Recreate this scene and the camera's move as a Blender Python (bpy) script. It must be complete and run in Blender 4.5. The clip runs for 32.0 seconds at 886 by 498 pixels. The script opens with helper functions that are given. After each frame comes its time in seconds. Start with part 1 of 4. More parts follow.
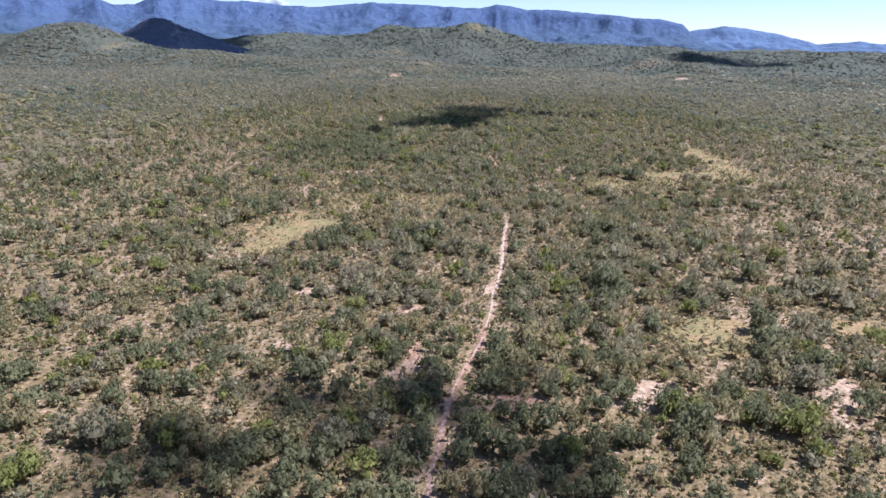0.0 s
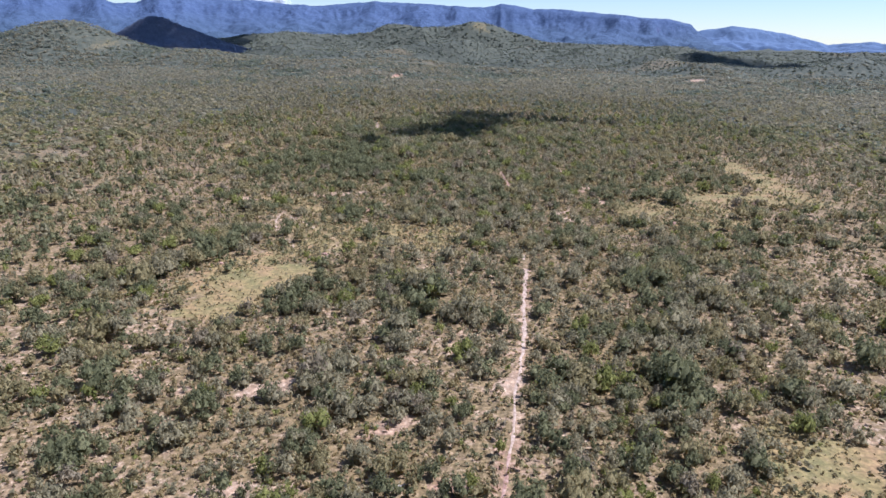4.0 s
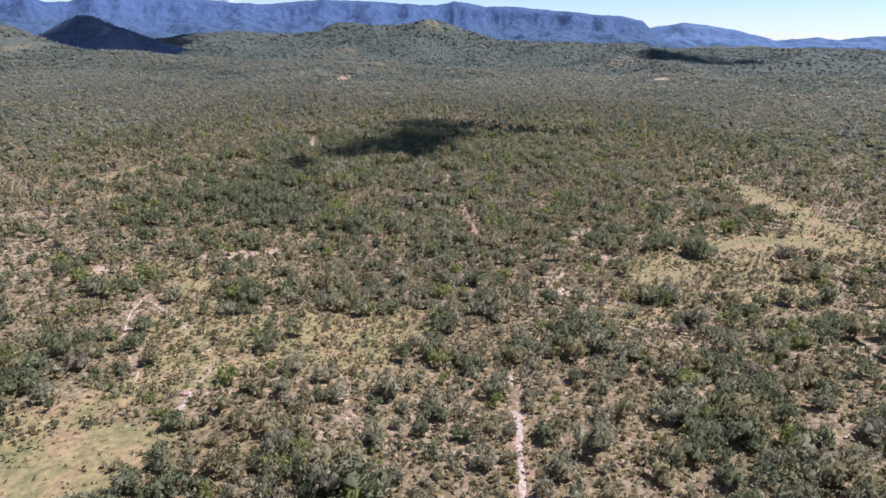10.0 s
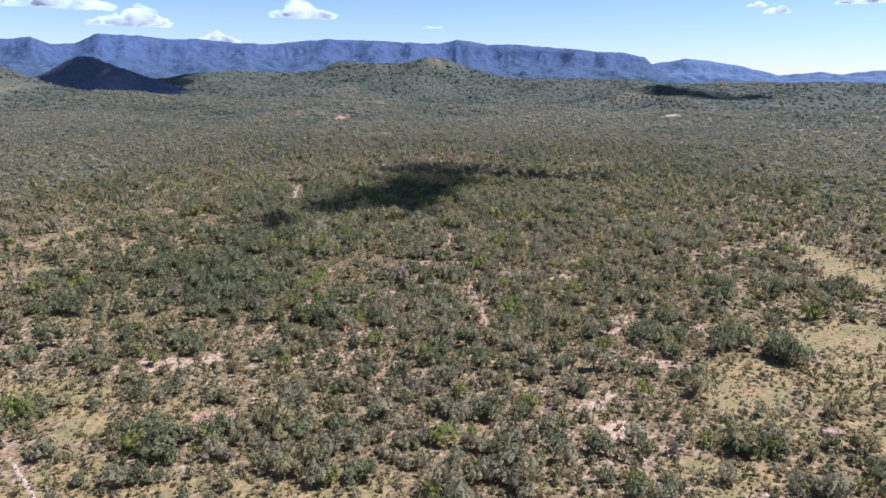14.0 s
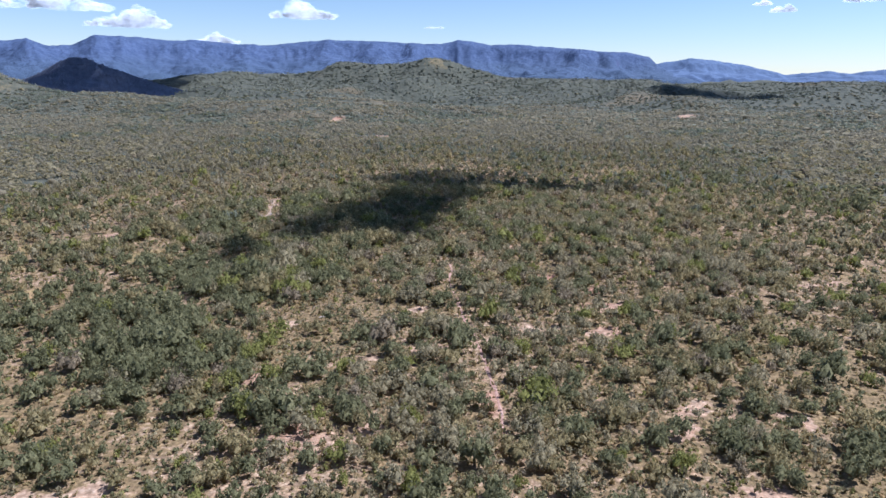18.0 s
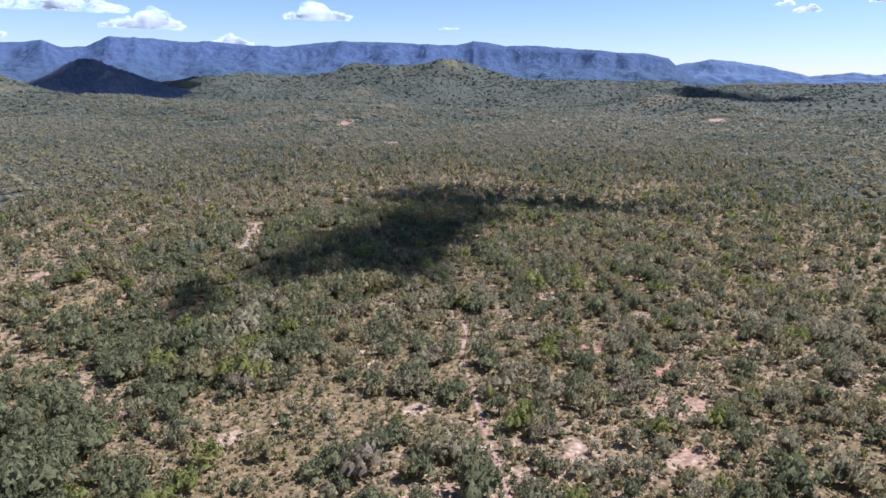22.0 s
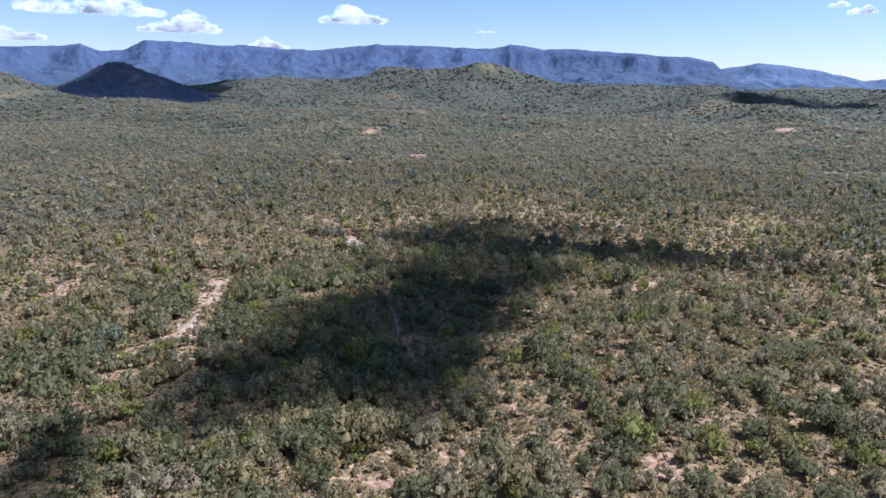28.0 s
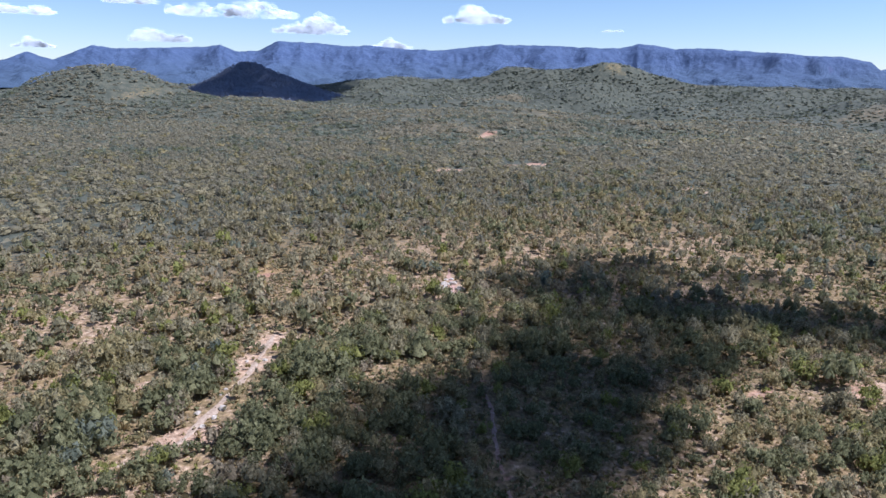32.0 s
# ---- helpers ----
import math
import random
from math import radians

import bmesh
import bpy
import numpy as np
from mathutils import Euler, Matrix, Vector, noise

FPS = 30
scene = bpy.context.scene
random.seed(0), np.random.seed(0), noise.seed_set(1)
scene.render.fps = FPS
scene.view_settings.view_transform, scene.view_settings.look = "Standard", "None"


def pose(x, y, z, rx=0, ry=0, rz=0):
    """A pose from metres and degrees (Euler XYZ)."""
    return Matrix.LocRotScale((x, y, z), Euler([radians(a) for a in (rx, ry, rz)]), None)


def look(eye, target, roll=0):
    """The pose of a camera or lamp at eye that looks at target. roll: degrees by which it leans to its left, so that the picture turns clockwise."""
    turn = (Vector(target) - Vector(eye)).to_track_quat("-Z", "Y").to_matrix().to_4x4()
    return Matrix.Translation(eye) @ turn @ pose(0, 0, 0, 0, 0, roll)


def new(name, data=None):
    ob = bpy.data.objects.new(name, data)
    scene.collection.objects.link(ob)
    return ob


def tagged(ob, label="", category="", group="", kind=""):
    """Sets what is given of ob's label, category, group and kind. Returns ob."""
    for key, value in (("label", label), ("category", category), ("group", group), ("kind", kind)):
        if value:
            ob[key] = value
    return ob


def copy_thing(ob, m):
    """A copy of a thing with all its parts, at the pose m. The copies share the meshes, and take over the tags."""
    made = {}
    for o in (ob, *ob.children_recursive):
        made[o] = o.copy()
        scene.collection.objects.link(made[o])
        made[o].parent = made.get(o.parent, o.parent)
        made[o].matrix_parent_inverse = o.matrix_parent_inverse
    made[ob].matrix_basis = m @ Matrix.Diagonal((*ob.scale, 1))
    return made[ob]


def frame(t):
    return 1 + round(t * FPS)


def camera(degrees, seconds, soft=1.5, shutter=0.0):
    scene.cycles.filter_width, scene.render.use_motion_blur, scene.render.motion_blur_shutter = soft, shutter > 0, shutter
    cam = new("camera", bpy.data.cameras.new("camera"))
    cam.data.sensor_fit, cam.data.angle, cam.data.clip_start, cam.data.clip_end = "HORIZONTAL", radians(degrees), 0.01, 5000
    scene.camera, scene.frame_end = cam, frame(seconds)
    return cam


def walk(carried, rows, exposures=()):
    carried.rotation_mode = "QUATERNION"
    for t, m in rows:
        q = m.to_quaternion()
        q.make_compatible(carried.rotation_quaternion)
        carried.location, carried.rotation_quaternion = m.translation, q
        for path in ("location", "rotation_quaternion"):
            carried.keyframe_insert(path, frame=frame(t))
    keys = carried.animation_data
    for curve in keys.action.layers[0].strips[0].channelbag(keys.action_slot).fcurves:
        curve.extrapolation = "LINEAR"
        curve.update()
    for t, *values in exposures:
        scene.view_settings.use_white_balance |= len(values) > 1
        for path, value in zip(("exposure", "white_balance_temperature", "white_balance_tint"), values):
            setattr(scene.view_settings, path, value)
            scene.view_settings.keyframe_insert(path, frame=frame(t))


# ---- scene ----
cam = camera(68.2, 32.0, soft=1.5)
PATH = [
    (0, (2.37, 1.156, 65.774), (2.275, 3.058, 65.16), 1.3),
    (0.5, (1.796, 7.661, 66.36), (1.7, 9.562, 65.746), 1.4),
    (1, (1.465, 14.159, 66.431), (1.367, 16.06, 65.817), 1.4),
    (1.5, (1.049, 20.956, 66.623), (0.95, 22.857, 66.009), 1.5),
    (2, (0.776, 27.298, 67.212), (0.676, 29.199, 66.597), 1.4),
    (2.5, (0.25, 34.258, 66.652), (0.15, 36.159, 66.038), 1.5),
    (4.5, (-0.751, 62.365, 64.59), (-0.857, 64.265, 63.975), 1.4),
    (5, (-1.1, 68.547, 64.824), (-1.084, 70.45, 64.209), 1.2),
    (5.5, (-0.982, 75.499, 64.846), (-0.961, 77.402, 64.231), 1.1),
    (6, (-1.069, 82.472, 64.685), (-1.042, 84.375, 64.07), 1.1),
    (6.5, (-1.205, 89.43, 64.438), (-1.178, 91.333, 63.823), 1.1),
    (7, (-1.081, 95.856, 64.35), (-1.056, 97.759, 63.736), 1.1),
    (7.5, (-1.141, 102.68, 64.279), (-1.115, 104.583, 63.664), 1.1),
    (8, (-1.166, 109.39, 64.082), (-1.14, 111.293, 63.467), 1.1),
    (8.5, (-1.003, 116.384, 64.204), (-0.98, 118.286, 63.588), 1.0),
    (9, (-1.102, 123.067, 64.144), (-1.079, 124.97, 63.528), 1.1),
    (9.5, (-1.093, 129.968, 64.303), (-1.071, 131.871, 63.686), 1.0),
    (10, (-0.87, 136.628, 64.279), (-0.85, 138.53, 63.663), 1.0),
    (10.5, (-0.725, 143.624, 64.176), (-0.707, 145.527, 63.561), 0.9),
    (11, (-0.639, 150.387, 64.155), (-0.621, 152.289, 63.538), 0.9),
    (11.5, (-0.557, 157.183, 64.178), (-0.541, 159.094, 63.586), 0.9),
    (12, (-0.4, 163.67, 63.88), (-0.385, 165.587, 63.311), 0.8),
    (12.5, (-0.227, 170.453, 63.809), (-0.214, 172.37, 63.238), 0.8),
    (13, (0.027, 177.127, 63.77), (0.037, 179.047, 63.207), 0.7),
    (13.5, (0.203, 184.072, 63.612), (0.211, 186.0, 63.079), 0.6),
    (14, (0.66, 190.78, 63.506), (0.666, 192.713, 62.992), 0.5),
    (14.5, (0.829, 197.535, 63.593), (0.833, 199.468, 63.079), 0.3),
    (16.5, (0.969, 224.345, 61.086), (0.971, 226.279, 60.575), 0.3),
    (17, (1.186, 230.741, 60.815), (1.187, 232.675, 60.305), 0.3),
    (17.5, (1.485, 237.901, 60.567), (1.485, 239.835, 60.058), 0.2),
    (18, (1.692, 244.386, 60.767), (1.691, 246.32, 60.256), 0.3),
    (18.5, (1.875, 251.255, 60.748), (1.873, 253.189, 60.236), 0.3),
    (19, (1.886, 257.756, 60.681), (1.884, 259.69, 60.169), 0.3),
    (19.5, (2.194, 265.03, 60.432), (2.19, 266.963, 59.921), 0.2),
    (20, (2.223, 271.6, 60.469), (2.191, 273.534, 59.959), 0.2),
    (20.5, (2.075, 278.295, 60.46), (2.04, 280.229, 59.952), 0.3),
    (21, (2.069, 284.857, 60.493), (2.034, 286.791, 59.984), 0.3),
    (21.5, (2.139, 291.712, 60.642), (2.102, 293.646, 60.133), 0.3),
    (22, (2.141, 298.254, 60.646), (2.097, 300.189, 60.139), 0.3),
    (22.5, (2.392, 305.267, 60.645), (2.346, 307.202, 60.139), 0.2),
    (23, (2.332, 311.769, 60.714), (2.288, 313.704, 60.209), 0.2),
    (23.5, (2.492, 318.667, 60.641), (2.445, 320.602, 60.137), 0.2),
    (24, (2.482, 325.23, 60.663), (2.435, 327.165, 60.159), 0.3),
    (24.5, (2.37, 332.117, 60.617), (2.314, 334.052, 60.116), 0.4),
    (25, (1.985, 338.344, 60.8), (1.874, 340.277, 60.299), 0.5),
    (25.5, (1.737, 345.336, 60.85), (1.594, 347.267, 60.35), 0.6),
    (27.5, (-0.337, 373.158, 60.619), (-0.483, 375.09, 60.123), 0.4),
    (28, (-0.891, 380.16, 60.569), (-1.035, 382.092, 60.073), 0.4),
    (28.5, (-1.278, 387.428, 60.576), (-1.425, 389.36, 60.08), 0.4),
    (29, (-1.642, 394.271, 60.573), (-1.806, 396.202, 60.077), 0.4),
    (29.5, (-2.136, 400.979, 60.524), (-2.348, 402.905, 60.029), 0.4),
    (30, (-2.791, 407.535, 60.527), (-3.059, 409.454, 60.032), 0.4),
    (30.5, (-3.764, 414.546, 60.439), (-4.084, 416.456, 59.943), 0.4),
    (31, (-4.979, 421.476, 60.251), (-5.353, 423.377, 59.754), 0.5),
    (31.5, (-6.1, 428.044, 60.479), (-6.532, 429.933, 59.982), 0.5),
    (32, (-7.933, 434.647, 60.631), (-8.415, 436.523, 60.133), 0.7),
]
walk(cam, [(t, look(eye, target, roll)) for t, eye, target, roll in PATH], [(0, 0.81, 5150, 17), (2, 0.75, 5150, 17), (5, 0.63, 5150, 17), (32, 0.61, 5150, 17)])

# ---- light ----
SUN_AZ, SUN_EL = radians(80), radians(57)      # clockwise from the way ahead (+y)
SUN = Vector((math.sin(SUN_AZ) * math.cos(SUN_EL), math.cos(SUN_AZ) * math.cos(SUN_EL), math.sin(SUN_EL)))
world = bpy.data.worlds.new("world")
scene.world = world
world.use_nodes = True
wn = world.node_tree.nodes
sky = wn.new("ShaderNodeTexSky")
sky.sky_type, sky.sun_disc = "NISHITA", False
sky.sun_elevation, sky.sun_rotation = SUN_EL, SUN_AZ
sky.altitude, sky.air_density, sky.dust_density, sky.ozone_density = 900, 1.0, 0.1, 0.4
world.node_tree.links.new(sky.outputs[0], wn["Background"].inputs[0])
wn["Background"].inputs[1].default_value = 0.073
sun_data = bpy.data.lights.new("sun", "SUN")
sun_data.energy, sun_data.angle, sun_data.color = 5.0, radians(0.6), (1.0, 0.96, 0.89)
sun = new("sun", sun_data)
sun.matrix_world = look(SUN * 1000, (0, 0, 0))


# ---- noise on the plan ----
def lattice(ix, iy, seed):
    h = (ix.astype(np.int64) * 374761393 + iy.astype(np.int64) * 668265263 + seed * 974711) & 0x7FFFFFFF
    h = ((h ^ (h >> 13)) * 1274126177) & 0x7FFFFFFF
    return ((h ^ (h >> 16)) & 0xFFFF) / 65535.0


def wave(x, y, size, seed=0):
    """Smooth value noise, 0 to 1, with features of that size in metres."""
    x, y = np.asarray(x, float) / size, np.asarray(y, float) / size
    ix, iy = np.floor(x), np.floor(y)
    fx, fy = x - ix, y - iy
    fx, fy = fx * fx * (3 - 2 * fx), fy * fy * (3 - 2 * fy)
    a, b = lattice(ix, iy, seed), lattice(ix + 1, iy, seed)
    c, d = lattice(ix, iy + 1, seed), lattice(ix + 1, iy + 1, seed)
    return (a + (b - a) * fx) * (1 - fy) + (c + (d - c) * fx) * fy


def waves(x, y, size, seed=0, octaves=3):
    total, gain = 0.0, 0.0
    for k in range(octaves):
        total = total + wave(x, y, size / 2 ** k, seed + 17 * k) * 0.55 ** k
        gain += 0.55 ** k
    return total / gain


def step(a, b, v):
    v = np.clip((v - a) / (b - a), 0, 1)
    return v * v * (3 - 2 * v)


# ---- plan: track, clearings, bare soil ----
TRACK = [(-6, 40), (-3, 85), (-1, 109), (5, 139), (9, 176), (12, 205), (14, 240), (15, 293), (13, 350), (9, 391),
         (4, 430), (4, 454), (-5, 480), (-13, 501), (-22, 530), (-29, 554), (-45, 598), (-52, 618), (-61, 648), (-76, 690), (-92, 740)]
SIDE_TRACKS = [[(-78, 300), (-74, 292), (-69, 286), (-62, 279), (-55, 270), (-48, 260), (-46, 249), (-46, 238)], [(-75, 290), (-73, 278), (-68, 267), (-60, 254), (-58, 248)]]


def glide(points, pace=2.0):
    """Points every pace metres along a smooth line through the given ones."""
    p = [Vector((*points[0], 0))] + [Vector((*q, 0)) for q in points] + [Vector((*points[-1], 0))]
    out = []
    for a, b, c, d in zip(p, p[1:], p[2:], p[3:]):
        n = max(2, int((c - b).length / pace))
        for k in range(n):
            s = k / n
            out.append(0.5 * ((2 * b) + (c - a) * s + (2 * a - 5 * b + 4 * c - d) * s * s + (3 * b - a - 3 * c + d) * s ** 3))
    out.append(p[-1])
    return np.array([(v.x, v.y) for v in out])


TRACK_LINE = glide(TRACK, 1.2)
SIDE_LINES = [glide(s, 1.2) for s in SIDE_TRACKS]


# how open the track lies along its way
OPEN_Y, OPEN = [60, 238, 258, 335, 350, 462, 475, 500, 515, 560, 572, 600, 610, 630, 645, 660], [0.95, 0.95, 0, 0, 0.62, 0.62, 0.25, 0.5, 0.66, 0.66, 0.15, 0.3, 1.0, 1.0, 0.3, 0]


def off_line(x, y, line):
    """Distance from a line of points, for arrays x and y."""
    best = np.full(np.shape(x), 1e9)
    for px, py in line[::2]:
        best = np.minimum(best, (x - px) ** 2 + (y - py) ** 2)
    return np.sqrt(best)


# each: centre x, y, half length, half width, turn in degrees
MEADOWS = [(-57, 216, 21, 7.5, 53), (-59, 224, 17, 9, 48), (-64, 237, 10, 4.5, 20), (-63, 203, 9, 9, 20), (-42, 254, 6, 4, 52), (-66, 299, 8, 4.5, 58),
           (60, 150, 12, 6.5, 30), (95, 155, 11, 5.5, 29), (64, 314, 10, 6.5, 20)]
MEADOWS += [(139, 396, 38, 7, 90), (136, 412, 20, 7, 88), (107, 346, 20, 8.5, 15), (124, 337, 9, 4.5, 11), (102, 384, 4.5, 4, 0), (-149, 446, 23, 5, 78), (-134, 399, 11, 4.5, 47), (-116, 420, 6, 4.5, 47),
            (-102, 462, 9, 4.5, 65), (-114, 424, 4.5, 4, 20), (-148, 473, 5, 5, 0)]
# thin scrub over straw-coloured grass
THIN = [(-78, 310, 16, 9, 20), (66, 324, 15, 8, 20), (90, 300, 14, 8, 10), (-30, 268, 27, 12, 25), (-58, 285, 16, 9, 30), (-50, 250, 12, 8, 40), (85, 318, 24, 11, 20), (-25, 262, 24, 7, 25), (-44, 277, 15, 6, 23), (-54, 263, 17, 5, 122), (-26, 271, 23, 8.5, 27), (-14, 258, 11, 7, 50), (-57, 301, 18, 6, 19), (-70, 226, 22, 10, 50)]
THIN += [(64, 300, 11, 6, 0), (52, 286, 12, 6, 0), (76, 299, 9, 6, 15), (57, 146, 16, 9, 120), (120, 350, 40, 16, 10), (140, 396, 42, 13, 92)]
THIN += [(112, 670, 17, 9, 26), (117, 681, 12, 9, 130), (43, 650, 10, 6, 120), (78, 620, 26, 8, 60), (-113, 620, 10, 6, 42), (-122, 878, 26, 14, 15), (-72, 930, 28, 14, 30), (47, 839, 20, 9, 140),
         (-309, 1040, 26, 14, 40), (-147, 1166, 40, 12, 85), (356, 1239, 44, 16, 29), (426, 1025, 32, 13, 92), (250, 860, 50, 10, 5), (-35, 2815, 46, 42, 0)]
THIN += [(-745, 1370, 60, 26, 70), (-860, 1400, 50, 20, 10), (-1010, 1490, 45, 18, 15), (-400, 2020, 110, 24, 10), (350, 1500, 90, 12, 0), (520, 2050, 120, 18, 0), (-330, 1180, 45, 10, 0), (120, 880, 30, 8, 12),
         (-140, 1420, 60, 14, 4), (520, 1320, 50, 14, 8), (700, 1650, 80, 18, 5)]
BARE = [(12, 109, 7, 4, -30), (38, 116, 12, 4.5, 19), (15, 109, 5, 3.5, 28), (-38, 132, 5, 3, 38), (-3, 139, 5, 3, 160), (-63, 120, 4, 3, 19), (-10, 133, 3, 2.5, 41), (-67, 163, 6, 3, 71), (5, 170, 4.5, 2.5, 47),
        (-54, 163, 3, 2, 128), (-12, 120, 8, 2.5, 60), (-38, 166, 8, 2.5, 30), (-14, 155, 6, 2.5, 40), (76, 120, 9, 4, 60), (31, 309, 7, 2.2, 39), (45, 349, 8, 3, 53), (52, 329, 4.5, 3, 155), (36, 300, 4, 3, 0)]
BARE += [(-95, 311, 5, 3, 35), (-71, 325, 6, 2.8, 28), (-51, 329, 5, 3, 48), (-62, 326, 15, 2.8, 19), (-42, 303, 4.5, 3, 12), (-24, 345, 8, 4, 18), (-12, 349, 4, 2.5, 22), (-18, 378, 6.5, 2.2, 32), (-38, 367, 3, 2, 25),
         (-37, 400, 2.5, 2, 44), (46, 412, 8, 4, 13), (40, 394, 5, 3, 17), (47, 354, 8, 2.8, 41), (66, 352, 7, 2.8, 104), (121, 435, 12, 3, 21), (115, 451, 5.5, 3, 19), (-5, 410, 3, 2, 33), (12, 358, 4, 2, 93)]
BARE += [(52, 462, 6, 2.8, 19), (21, 455, 3, 2.2, 28), (29, 478, 3.5, 2.5, 40), (-77, 455, 4, 2.4, 79), (-68, 472, 3.4, 2, 82), (-75, 522, 6.5, 3, 72), (-81, 554, 7, 4, 85), (-80, 437, 2.5, 2, 78), (-15, 431, 3.4, 1.8, 65),
         (-11, 419, 3, 1.8, 160), (-20, 436, 2, 1.6, 14), (-11, 446, 2, 1.6, 12), (46, 428, 5, 2.2, 28), (70, 443, 6.5, 2.2, 14), (54, 416, 4, 2.2, 24), (41, 415, 3.4, 1.8, 18), (24, 420, 3, 1.8, 35), (-125, 490, 6, 4.5, 72)]
BARE += [(-120, 876, 20, 7, 28), (-70, 933, 22, 7, 41), (45, 840, 16, 5, 140), (356, 1239, 36, 9, 29), (-147, 1166, 30, 8, 80)]
BARE += [(62, 565, 8.5, 2.8, 32), (19, 526, 7, 2.2, 65), (6, 496, 3.4, 1.8, 25), (-9, 489, 2.6, 1.8, 24), (-16, 471, 3, 1.8, 47), (29, 477, 3.4, 1.8, 134), (42, 475, 3.4, 1.8, 21), (-112, 524, 5, 3.5, 90), (-97, 537, 6, 2.6, 41),
         (-112, 615, 10, 3, 40), (25, 568, 4, 2.2, 39), (46, 575, 5.5, 2.2, 35), (9, 552, 4, 2.2, 30), (-52, 617, 6, 3.5, 70), (-83, 566, 7, 3.5, 70), (22, 395, 4, 2, 70), (-2, 384, 4, 2.5, 20), (33, 440, 5, 2, 40)]
# groves of larger, greener trees: centre x, y and reach
GROVES = [(70, 134, 11), (54, 108, 8), (-46, 90, 8), (12, 172, 6), (25, 169, 7), (40, 175, 8), (46, 195, 7), (-12, 167, 7), (78, 232, 10), (-42, 209, 9), (-16, 214, 9), (50, 235, 8),
          (-57, 254, 5), (-40, 264, 5), (-80, 236, 7), (-83, 300, 7), (-49, 292, 8), (-34, 270, 6), (30, 269, 8), (56, 289, 8), (77, 335, 8), (18, 352, 5), (-88, 402, 16), (-65, 378, 16), (-129, 457, 10), (-5, 418, 6)]
LATE_GROVES = [(-90, 500, 12), (-94, 517, 9), (-30, 480, 14), (-62, 424, 17), (-78, 442, 13), (-48, 432, 12), (-72, 400, 15), (-45, 462, 13), (-30, 505, 12), (36, 497, 5), (-114, 493, 10), (-25, 478, 10), (-40, 445, 11), (13, 518, 6), (67, 521, 8), (-108, 548, 9), (-84, 537, 8), (-100, 524, 8), (-60, 557, 10), (-54, 522, 12), (-24, 575, 10)]
BED = [(-82, 512), (-79, 514), (-76, 520), (-77, 529), (-78, 540), (-81, 556), (-85, 568)]      # dry stream bed
BED_LINE = glide(BED)


def grove(x, y):
    """0 to 1: how much a place lies in a grove."""
    best = np.zeros(np.shape(x))
    for cx, cy, reach in GROVES + LATE_GROVES:
        best = np.maximum(best, np.exp(-(((x - cx) ** 2 + (y - cy) ** 2) / reach ** 2) ** 1.5))
    return best


def blot(x, y, spots, ragged=0.8, seed=3):
    """0 outside the spots to 1 well inside them, with ragged edges."""
    best = np.full(np.shape(x), -9.0)
    edge = (waves(x, y, 9, seed, 3) - 0.5) * 2 * ragged
    for cx, cy, a, b, turn in spots:
        c, s = math.cos(radians(turn)), math.sin(radians(turn))
        u, v = ((x - cx) * c + (y - cy) * s) / a, (-(x - cx) * s + (y - cy) * c) / b
        best = np.maximum(best, 1 - np.sqrt(u * u + v * v))
    return step(-0.10, 0.24, best + edge)


# each: centre x, y, height, reach along x, reach along y
HILLS = [(-875, 1395, 56, 105, 140), (-1180, 1620, 30, 170, 200), (-930, 2600, 36, 190, 150), (-410, 2860, 14, 150, 160), (-690, 1400, 21, 170, 120), (-815, 1690, 10, 170, 110), (-300, 1650, 9, 200, 160),
         (-380, 1925, 24, 130, 90), (-240, 2900, 74, 290, 200), (-700, 2780, 44, 240, 180), (105, 2860, 34, 110, 130), (430, 2850, 32, 170, 150), (640, 2900, 30, 160, 150)]
HILLS += [(560, 2800, 14, 330, 200), (1750, 2800, 8, 500, 260), (250, 2300, 12, 260, 160), (1150, 2250, 8, 300, 140), (-1750, 2700, 36, 420, 300), (-1500, 1850, 26, 260, 200), (-200, 2300, 14, 180, 130),
          (420, 1900, 10, 200, 130), (740, 2310, 20, 200, 110), (1550, 2700, 16, 170, 150)]
KNOLLS = []
roll = random.Random(44)
for k in range(90):      # small rounded knolls on the far plain
    far = roll.uniform(1250, 2500)
    side = roll.uniform(-0.8, 0.8) * far
    KNOLLS.append((side, far, roll.uniform(5, 13) * (0.4 if side < -0.3 * far else 1.9 if far > 1700 else 1), roll.uniform(60, 160), roll.uniform(45, 110)))


def land(x, y):
    """Height of the ground."""
    x, y = np.asarray(x, float), np.asarray(y, float)
    z = (waves(x, y, 60, 5, 2) - 0.5) * 1.4
    far = step(900, 2400, y + np.abs(x) * 0.3)
    z = z + far * (waves(x, y, 380, 8, 5) - 0.53) * 56 + step(2300, 3100, y) * 24
    for cx, cy, h, a, b in HILLS + (KNOLLS if np.max(y) > 950 else []):
        r = ((x - cx) / a) ** 2 + ((y - cy) / b) ** 2
        z = z + h * np.exp(-np.sqrt(r * r + 0.04) + 0.2) * (0.85 + 0.3 * waves(x, y, 90, 4, 3))
    if np.max(y) > 1400:      # folded foothills below the ridge
        fold = 1 - np.abs(waves(x + 0.25 * y, y * 1.3, 330, 83, 3) - 0.5) * 2
        z = z + step(1500, 2300, y + np.abs(x) * 0.2) * (fold - 0.86) * 52
    # the pointed grassy hill
    z = z + 68 * np.clip(1 - np.sqrt(((x + 67) / 190) ** 2 + ((y - 2836) / 190) ** 2), 0, 1) ** 1.2
    return z


def ground_z(x, y):
    return float(land(np.array([x]), np.array([y]))[0])


